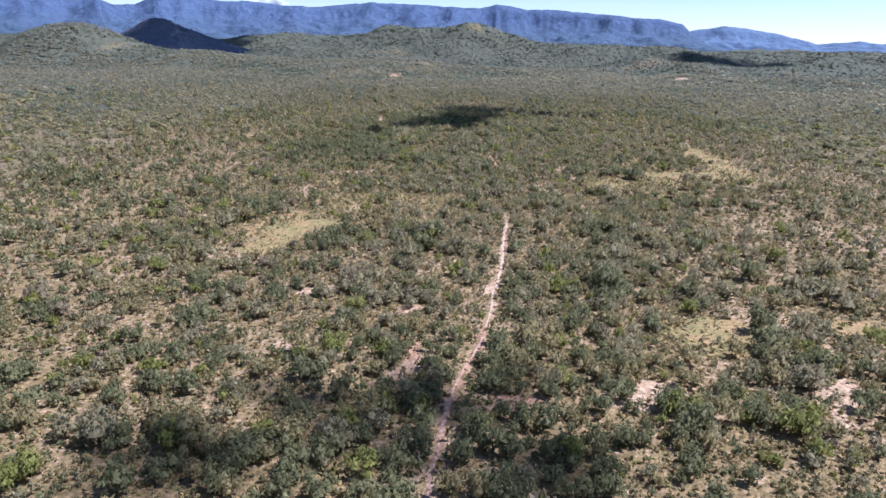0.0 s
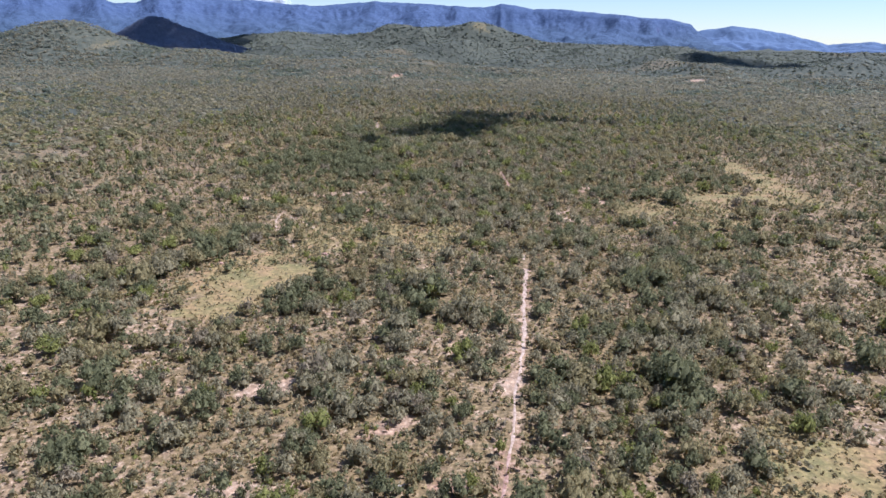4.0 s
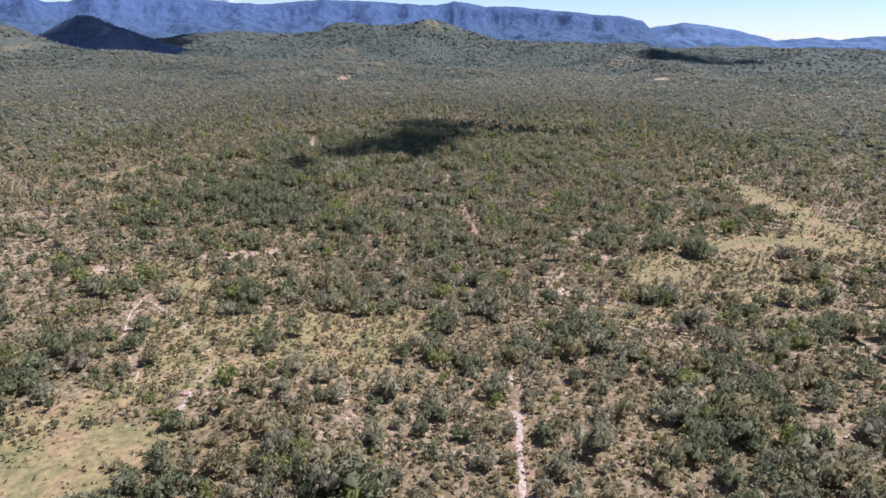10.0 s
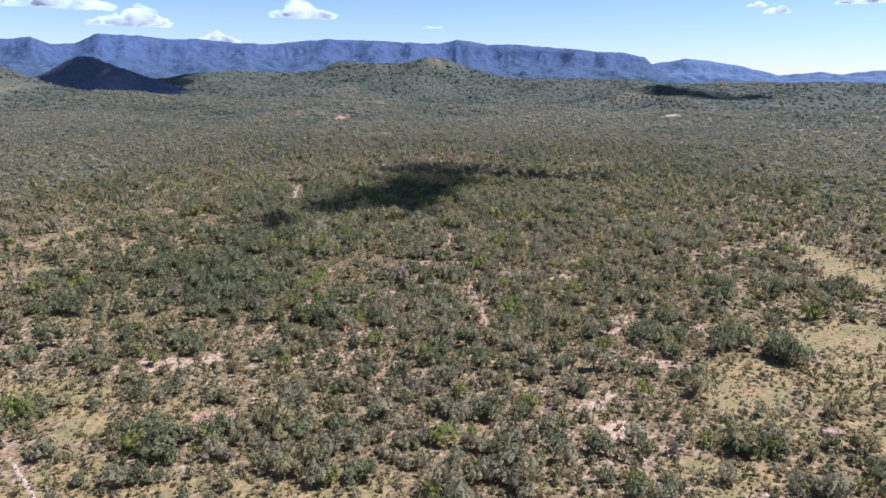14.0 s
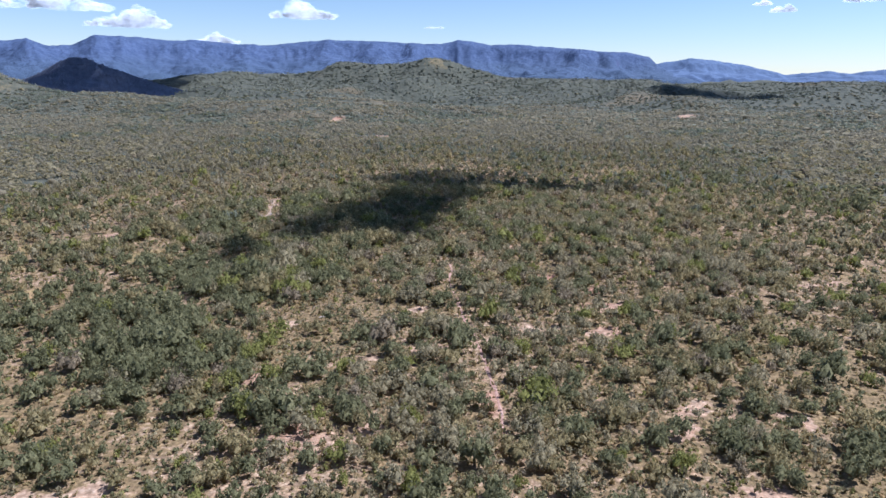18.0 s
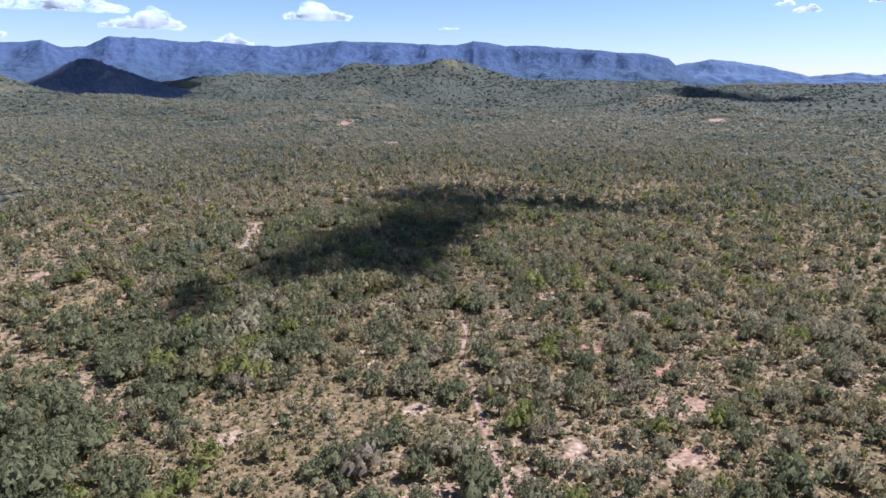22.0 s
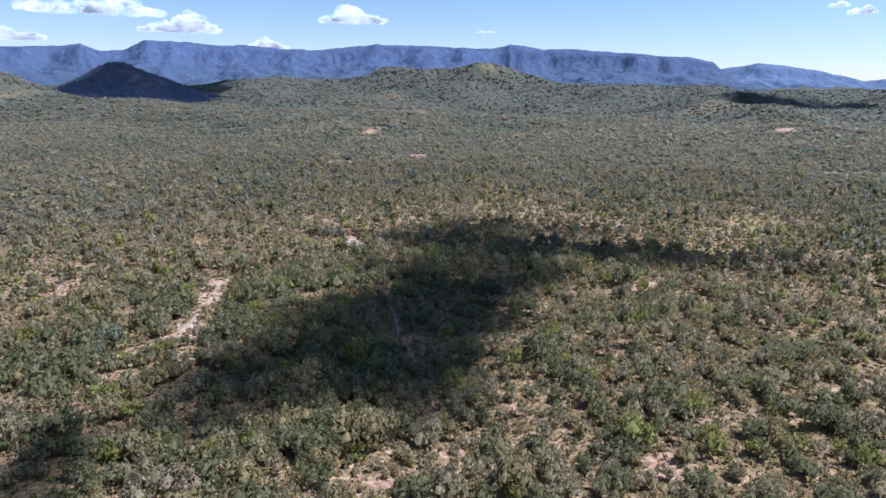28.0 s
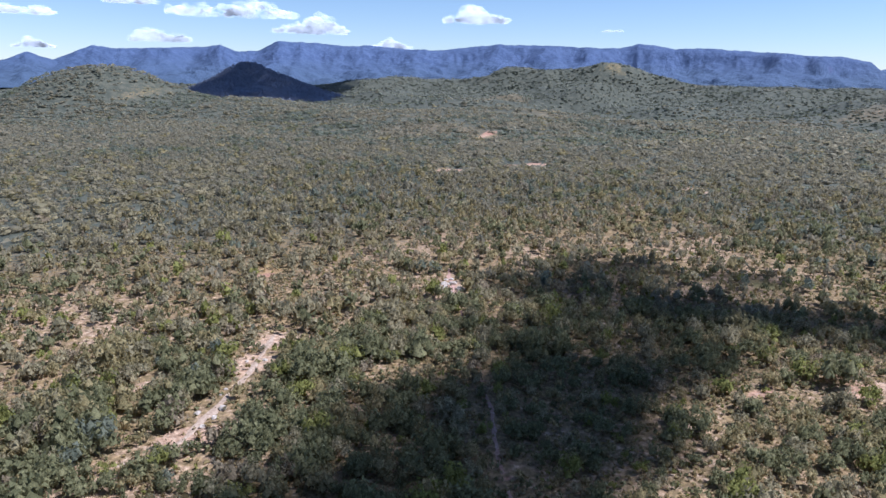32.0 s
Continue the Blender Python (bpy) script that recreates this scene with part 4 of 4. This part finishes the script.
def plant_out(name, x, y, wide, tall, kind, templates, r, label):
    """All plants of one stretch, joined: templates placed, turned and scaled."""
    z = land(x, y)
    V, F, M, S, count = [], [], [], [], 0
    which = r.integers(0, len(templates), len(x))
    turn = r.uniform(0, 2 * math.pi, len(x))
    for k, (tv, tf, ts) in enumerate(templates):
        i = np.nonzero(which == k)[0]
        if not len(i):
            continue
        c, s = np.cos(turn[i])[:, None], np.sin(turn[i])[:, None]
        vx = (tv[None, :, 0] * c - tv[None, :, 1] * s) * wide[i][:, None] + x[i][:, None]
        vy = (tv[None, :, 0] * s + tv[None, :, 1] * c) * wide[i][:, None] + y[i][:, None]
        vz = tv[None, :, 2] * tall[i][:, None] + z[i][:, None]
        V.append(np.stack([vx, vy, vz], -1).reshape(-1, 3))
        F.append((tf[None] + (np.arange(len(i)) * len(tv))[:, None, None]).reshape(-1, 3) + count)
        M.append(np.repeat(kind[i], len(tf)))
        S.append(np.tile(ts, len(i)))
        count += len(i) * len(tv)
    me = mesh_from(name, np.concatenate(V), np.concatenate(F), LEAVES, np.concatenate(M), np.concatenate(S))
    return tagged(new(name, me), label, "woodland", kind="stuff")


def sizes(x, y, r, low=0.0):
    """Crown radius and height of trees: mostly small, larger in groves and along the dry stream."""
    big = r.uniform(size=len(x)) ** 2.2 * (0.55 + 0.9 * waves(x, y, 40, 61, 2) + 0.35 * np.exp(-(off_line(x, y, BED_LINE) / 22) ** 2))
    wide = 1.05 + low + 2.2 * big + 1.8 * grove(x, y) * r.uniform(0.1, 1.1, len(x)) + (r.uniform(size=len(x)) < 0.055) * r.uniform(0.9, 2.0, len(x))
    wide = np.minimum(wide, np.maximum(0.4, off_line(x, y, BED_LINE) - 0.9))
    tall = wide * r.uniform(1.05, 1.5, len(x)) + 0.3
    return wide, tall


def stand(x0, x1, y0, y1, gap, keep, seed, low=0.0, bushes=0.7):
    """Trees, and bushes in the gaps between them: places, radii, heights."""
    x, y, r = scatter(x0, x1, y0, y1, gap, keep, 1.0, seed)
    wide, tall = sizes(x, y, r, low)
    bx, by, r = scatter(x0, x1, y0, y1, gap * 0.58, keep, bushes, seed + 50, room)
    order = np.argsort(y)
    ty, tx, tw = y[order], x[order], wide[order]
    lo, hi = np.searchsorted(ty, by - 4), np.searchsorted(ty, by + 4)
    free = np.array([not np.any((tx[a:b] - u) ** 2 + (ty[a:b] - v) ** 2 < (tw[a:b] * 0.85) ** 2) for u, v, a, b in zip(bx, by, lo, hi)], bool)
    bx, by = bx[free], by[free]
    bw = 0.5 + low * 0.5 + 0.75 * r.uniform(size=len(bx)) ** 1.5
    bh = bw * r.uniform(0.9, 1.5, len(bx)) + 0.1
    return np.concatenate([x, bx]), np.concatenate([y, by]), np.concatenate([wide, bw]), np.concatenate([tall, bh]), r


NEAR = [crown(170, 0.105, rng, 6, bent=False) for k in range(14)]
NEAR_LOW = [crown(22, 0.24, rng, 2, bent=False) for k in range(12)]
MIDDLE = [crown(40, 0.185, rng, 4, bent=False) for k in range(12)]
BESIDE = [crown(100, 0.125, rng, 5, bent=False) for k in range(10)]
LARGE = [crown(270, 0.088, rng, 9, bent=False) for k in range(8)]
MIDDLE_LOW = [crown(9, 0.34, rng, 1, bent=False) for k in range(10)]
AROUND = [far_crown(rng, 1, 14, 0.24) for k in range(12)]
AWAY = [far_crown(rng, 1, 7, 0.30) for k in range(12)]
DISTANT = [far_crown(rng, 1) for k in range(8)]


def plant_two(name, x, y, wide, tall, kind, large, low, r, label):
    """Larger plants and low ones of one stretch."""
    i = wide > 1.3
    plant_out(name, x[i], y[i], wide[i], tall[i], kind[i], large, r, label)
    kind = np.where(r.uniform(size=len(x)) < 0.25, 5, kind)
    plant_out("low_" + name, x[~i], y[~i], wide[~i], tall[~i], kind[~i], low, r, "low bushes among the savanna trees")


def in_near(x, y):
    return (np.abs(x) < 66) & (y > 78) & (y < 610)


def in_middle(x, y):
    return (y > 78) & (y < 860) & (np.abs(x) < 210) & (np.abs(x) < 40 + (y + 40) * 0.75) & ~in_near(x, y)


def in_ring(x, y):
    return (y > 180) & (y < 1050) & (np.abs(x) < 420) & (np.abs(x) < 50 + y * 0.76) & ~((np.abs(x) < 210) & (y < 860))


def in_away(x, y):
    return (y > 120) & (y < 1500) & (np.abs(x) < 60 + y * 0.76) & (x > -980) & (x < 980) & ~in_ring(x, y) & ~((np.abs(x) < 210) & (y < 860))


x, y, wide, tall, r = stand(-100, 100, 78, 640, 2.7, in_near, 101)
kind = kinds(x, y, r)
kind = np.where(kind == 6, 0, np.where(kind > 5, 1, kind))
kind = np.where((wide > 1.9) & (kind < 3) & (r.uniform(size=len(x)) < 0.28), 0, kind)
free = np.clip(off_line(x, y, TRACK_LINE) - 0.45, 0.3, 9) + 3 * (np.interp(y, OPEN_Y, OPEN) < 0.6)
tall = tall * np.minimum(1, free / wide + 0.2)
wide = np.minimum(wide, free)
# the plants along the track stand as things of their own
lane = np.abs(x - np.interp(y, TRACK_LINE[:, 1], TRACK_LINE[:, 0])) < 26
big = np.nonzero(lane & (wide > 1.5))[0]
small = np.nonzero(lane & (wide > 0.9) & (wide <= 1.5))[0]
own_trees, own_bushes = big[:: max(1, len(big) // 290)][:295], small[:: max(1, len(small) // 290)][:295]
rest = np.ones(len(x), bool)
rest[own_trees] = rest[own_bushes] = False
grand = rest & (wide > 2.5)
plant_out("trees_near", x[grand], y[grand], wide[grand], tall[grand], kind[grand], LARGE, r, "larger round-crowned savanna trees in groves")
rest = rest & (wide <= 2.5)
plant_two("scrub_near", x[rest], y[rest], wide[rest], tall[rest], kind[rest], NEAR, NEAR_LOW, r, "dense olive and grey-green savanna bushes and small trees")
near_set = (x, y, wide, tall, kind)
ux, uy, r = scatter(-100, 100, 78, 640, 1.4, in_near, 0.92, 111, room)
UNDER = [crown(4, 0.58, rng, 1, bent=False) for k in range(10)]
uk = np.where(r.uniform(size=len(ux)) < 0.42, 5, kinds(ux, uy, r))
plant_out("undergrowth", ux, uy, r.uniform(0.35, 0.85, len(ux)), r.uniform(0.25, 0.65, len(ux)), uk, UNDER, r, "knee-high shrubs and dry grass under the savanna trees")
ux, uy, r = scatter(-125, 125, 78, 640, 1.9, lambda x, y: ~in_near(x, y) & (np.abs(x) < 125) & (np.abs(x) < 40 + (y + 40) * 0.75), 0.92, 112, room)
uk = np.where(r.uniform(size=len(ux)) < 0.42, 5, kinds(ux, uy, r))
plant_out("undergrowth_beside", ux, uy, r.uniform(0.45, 1.05, len(ux)), r.uniform(0.3, 0.75, len(ux)), uk, UNDER, r, "knee-high shrubs and dry grass out on the plain")
x, y, w, h, r = stand(-210, 210, 78, 860, 3.5, in_middle, 102, 0.15)
k = kinds(x, y, r)
big = (w > 1.6) & (y < 560) & (np.abs(x) < 125)
grand = big & (w > 2.5)
plant_out("tall_trees_beside", x[grand], y[grand], w[grand], h[grand], k[grand], LARGE, r, "larger round-crowned savanna trees out on the plain")
mid = big & ~grand
plant_out("trees_beside", x[mid], y[mid], w[mid], h[mid], k[mid], BESIDE, r, "savanna trees out on the plain")
plant_two("scrub_beside", x[~big], y[~big], w[~big], h[~big], k[~big], MIDDLE, MIDDLE_LOW, r, "savanna bushes and small trees on the plain")
x, y, r = scatter(-420, 420, 180, 1050, 4.4, in_ring, 1.0, 105)
w, h = sizes(x, y, r, 0.4)
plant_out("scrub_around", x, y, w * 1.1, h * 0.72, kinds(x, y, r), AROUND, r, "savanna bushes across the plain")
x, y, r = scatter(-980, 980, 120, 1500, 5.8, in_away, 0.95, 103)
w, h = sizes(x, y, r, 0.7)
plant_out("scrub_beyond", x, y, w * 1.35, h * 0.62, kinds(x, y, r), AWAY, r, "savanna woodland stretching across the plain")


def in_rear(x, y):
    return (np.abs(x) < 330) & (y > -160) & (y < 640) & ~in_near(x, y) & ~in_middle(x, y) & ~in_ring(x, y) & ~in_away(x, y)


x, y, r = scatter(-330, 330, -160, 640, 3.7, in_rear, 1.0, 107)
w, h = sizes(x, y, r, 0.5)
k = kinds(x, y, r)
close = (np.abs(x) < 120) & (y > 30) & (y < 130)
plant_out("scrub_behind", x[close], y[close], w[close], h[close], k[close], MIDDLE, r, "savanna bushes beside the start of the track")
plant_out("rear_scrub", x[~close], y[~close], w[~close], h[~close], k[~close], AWAY, r, "savanna bushes round the start of the track")


def on_banks(x, y):
    reach = off_line(x, y, BED_LINE)
    return (x < -66) & (reach > 4) & (reach < 34) & (y > 478) & (y < 566)


x, y, r = scatter(-128, -66, 478, 566, 3.4, on_banks, 0.7, 131)
w, h = sizes(x, y, r)
plant_out("streamside_bushes", x, y, w, h, kinds(x, y, r), BESIDE, r, "dense green bushes on the banks of the dry stream")


def in_distant(x, y):
    return (y > 300) & (y < 2350) & (np.abs(x) < 120 + y * 0.8) & ~((y < 1500) & (x > -980) & (x < 980))


def in_farthest(x, y):
    return (y >= 2350) & (y < 3600) & (np.abs(x) < 120 + y * 0.8)


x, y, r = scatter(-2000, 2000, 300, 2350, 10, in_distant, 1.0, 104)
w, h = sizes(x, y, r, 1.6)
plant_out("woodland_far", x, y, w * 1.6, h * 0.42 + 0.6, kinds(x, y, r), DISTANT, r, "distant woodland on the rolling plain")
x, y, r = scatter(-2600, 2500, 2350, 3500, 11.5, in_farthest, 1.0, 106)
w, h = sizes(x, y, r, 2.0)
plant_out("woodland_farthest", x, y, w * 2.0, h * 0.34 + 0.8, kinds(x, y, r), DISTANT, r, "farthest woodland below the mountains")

# single trees and bushes along the track
TREE_LABELS = ["small savanna tree with a dark green crown", "small savanna tree with an olive crown", "small savanna tree with a grey-green crown", "leafless grey savanna tree", "small savanna tree with a fresh yellow-green crown"]
BUSH_LABELS = ["low dark green bush beside the sandy track", "low olive bush on dry soil", "low grey-green bush on dry soil", "dry leafless grey bush", "low fresh yellow-green bush"]


def make_plant(name, kind, label, n, size, stems, seed, thick):
    r = np.random.default_rng(seed)
    root = tagged(new(name), label, "tree" if name == "tree" else "bush", group="trees along the track" if name == "tree" else "bushes along the track")
    v, f, s = crown(n, size, r, 7, core=kind != 3)
    leaves = new("crown", mesh_from("crown", v * np.array([1.9, 1.9, 2.3]), f, [LEAVES[kind]], smooth=s))
    leaves.parent = root
    for wood, limbs in wood_meshes(2.1, r, 0.7, stems, thick):
        trunk = new("trunk" if name == "tree" else "stem", wood)
        trunk.parent = root
        for me in limbs if name == "tree" else ():
            new("branch", me).parent = trunk
    return root


def set_plants(name, chosen, labels, n, size, stems, base, thick):
    px, py, pw, ph, pk = near_set
    masters = {}
    for j, i in enumerate(chosen):
        key = (int(pk[i]), j % 3)
        m = Matrix.LocRotScale((px[i], py[i], ground_z(px[i], py[i])), Euler((0, 0, (j * 2.399) % 6.283)), (pw[i] / 1.9, pw[i] / 1.9, ph[i] / 2.3))
        if key not in masters:
            masters[key] = make_plant(name, key[0], labels[key[0]], int(n * (0.6 if key[0] == 3 else 1)), size * (0.7 if key[0] == 3 else 1), stems, base + key[0] * 10 + key[1], thick)
            masters[key].matrix_basis = m
            masters[key]["first"] = 1
        else:
            src = masters[key]
            keep = src.matrix_basis.copy()
            src.matrix_basis = Matrix.Identity(4)
            copy_thing(src, m)
            src.matrix_basis = keep
    for src in masters.values():
        del src["first"]


set_plants("tree", own_trees, TREE_LABELS, 210, 0.095, 1, 200, 0.10)
set_plants("bush", own_bushes, BUSH_LABELS, 110, 0.125, 3, 300, 0.05)


# ---- dry grass tufts between the bushes ----
def tufts(name, x, y, size, r, label):
    n = len(x)
    z = land(x, y)
    V = []
    for k in range(2):
        a = r.uniform(0, 2 * math.pi, n)
        c, s = np.cos(a), np.sin(a)
        w, h = size * r.uniform(0.6, 1.2, n), size * r.uniform(0.7, 1.2, n)
        V.append(np.stack([np.stack([x - c * w, y - s * w, z], -1), np.stack([x + c * w, y + s * w, z], -1), np.stack([x - s * w * 0.5, y + c * w * 0.5, z + h], -1)], 1))
    v = np.concatenate(V).reshape(-1, 3)
    me = mesh_from(name, v, np.arange(len(v)).reshape(-1, 3), [GRASS])
    return tagged(new(name, me), label, "grass", kind="stuff")


r = np.random.default_rng(71)
gx, gy = r.uniform(-95, 95, 50000), r.uniform(80, 620, 50000)
ok = (r.uniform(size=len(gx)) < 0.2 + 0.75 * step(0.35, 0.6, waves(gx, gy, 12, 91, 2))) & (off_line(gx, gy, TRACK_LINE) > 0.6) & (blot(gx, gy, BARE, 0.9, 9) < 0.5)
tufts("dry_grass", gx[ok], gy[ok], r.uniform(0.18, 0.5, ok.sum()), r, "straw-coloured grass tufts between the bushes")


gx, gy = r.uniform(-170, 190, 160000), r.uniform(90, 480, 160000)
inside = np.maximum(blot(gx, gy, MEADOWS, 0.5), 0.6 * blot(gx, gy, THIN, 0.9, 13))
ok = r.uniform(size=len(gx)) < 0.35 * inside * (0.25 + 0.75 * step(0.4, 0.6, waves(gx, gy, 5, 95, 2)))
tufts("meadow_grass", gx[ok], gy[ok], r.uniform(0.2, 0.6, ok.sum()), r, "tussocks of dry grass across the clearings")
mx, my = gx[ok][::36], gy[ok][::36]
plant_out("meadow_shrubs", mx, my, r.uniform(0.3, 0.7, len(mx)), r.uniform(0.3, 0.8, len(mx)), kinds(mx, my, r), UNDER, r, "low scattered shrubs in the grassy clearings")


# ---- rocks, mounds and a fallen trunk ----
def build_rock(x, y, size, seed, label, mat=ROCK, flat=0.55, name="rock", category="rock", group="pale rocks"):
    bm = bmesh.new()
    bmesh.ops.create_icosphere(bm, subdivisions=2, radius=1.0)
    for v in bm.verts:
        d = noise.noise(v.co * 1.1 + Vector((seed * 3.7, seed, 0))) * 0.5 + noise.noise(v.co * 3.0 + Vector((seed, 0, 0))) * 0.16
        v.co *= 1 + d
        v.co.z *= flat
    me = bpy.data.meshes.new(name)
    bm.to_mesh(me)
    bm.free()
    me.materials.append(mat)
    ob = new(name, me)
    ob.matrix_world = Matrix.LocRotScale((x, y, ground_z(x, y) + size * flat * 0.25), Euler((0, 0, seed * 1.3)), (size, size * 0.8, size))
    return tagged(ob, label, category, group=group)


q = random.Random(12)
for k in range(16):
    t = q.uniform(0, 1)
    build_rock(-50 - 5 * t + q.gauss(0, 1.6), 610 + 16 * t + q.gauss(0, 1.2), q.uniform(0.4, 1.5), k + 1, "pale weathered rock beside the sandy track")
for k in range(12):
    p = BED_LINE[int(q.uniform(0.1, 0.95) * len(BED_LINE))]
    build_rock(p[0] + q.choice((-1, 1)) * q.uniform(1.2, 2.2), p[1] + q.uniform(-1, 1), q.uniform(0.35, 1.0), k + 40, "pale rock on the edge of the dry stream bed")
for k, (x, y, s) in enumerate([(72.5, 299, 1.7), (74.8, 299.6, 1.2), (117, 336, 1.6), (-47, 244, 1.0), (-75, 232, 0.9)]):
    build_rock(x, y, s, k + 70, "low mound of pale pinkish earth in dry grass", RED_SAND, 0.45, "earth_mound", "mound", "earth mounds")


def fallen_trunk(x, y, length, turn, seed):
    r = np.random.default_rng(seed)
    n = 7
    pts = [(0.25 * math.sin(k * 1.1 + seed), 0.2 * math.cos(k * 0.9), k / (n - 1) * length) for k in range(n)]
    v, f = limb(pts, [0.17 * (1 - 0.6 * k / (n - 1)) for k in range(n)], 6)
    for s, far in ((2, 0.9), (4, 1.2)):
        p = pts[s]
        w, g = limb([p, (p[0] + far * 0.6, p[1], p[2] + 0.4), (p[0] + far, p[1] + 0.2, p[2] + 0.9)], [0.08, 0.06, 0.02], 4)
        f += [tuple(i + len(v) for i in t) for t in g]
        v += w
    ob = new("fallen_trunk", mesh_from("fallen_trunk", v, f, [ROCK]))
    ob.matrix_world = pose(x, y, ground_z(x, y) + 0.35, 0, 0, turn) @ pose(0, 0, 0, 88, 0, 0)
    return tagged(ob, "bleached fallen trunk with branch stubs on dry soil", "fallen trunk", group="fallen trunks")


for k, (x, y, length, turn) in enumerate([(21, 194, 5.5, 40), (-12, 137, 4.0, 120), (33, 262, 4.5, 75), (52, 351, 4.0, 20), (-30, 402, 4.5, 150), (26, 492, 4.0, 60)]):
    fallen_trunk(x, y, length, turn, k + 3)
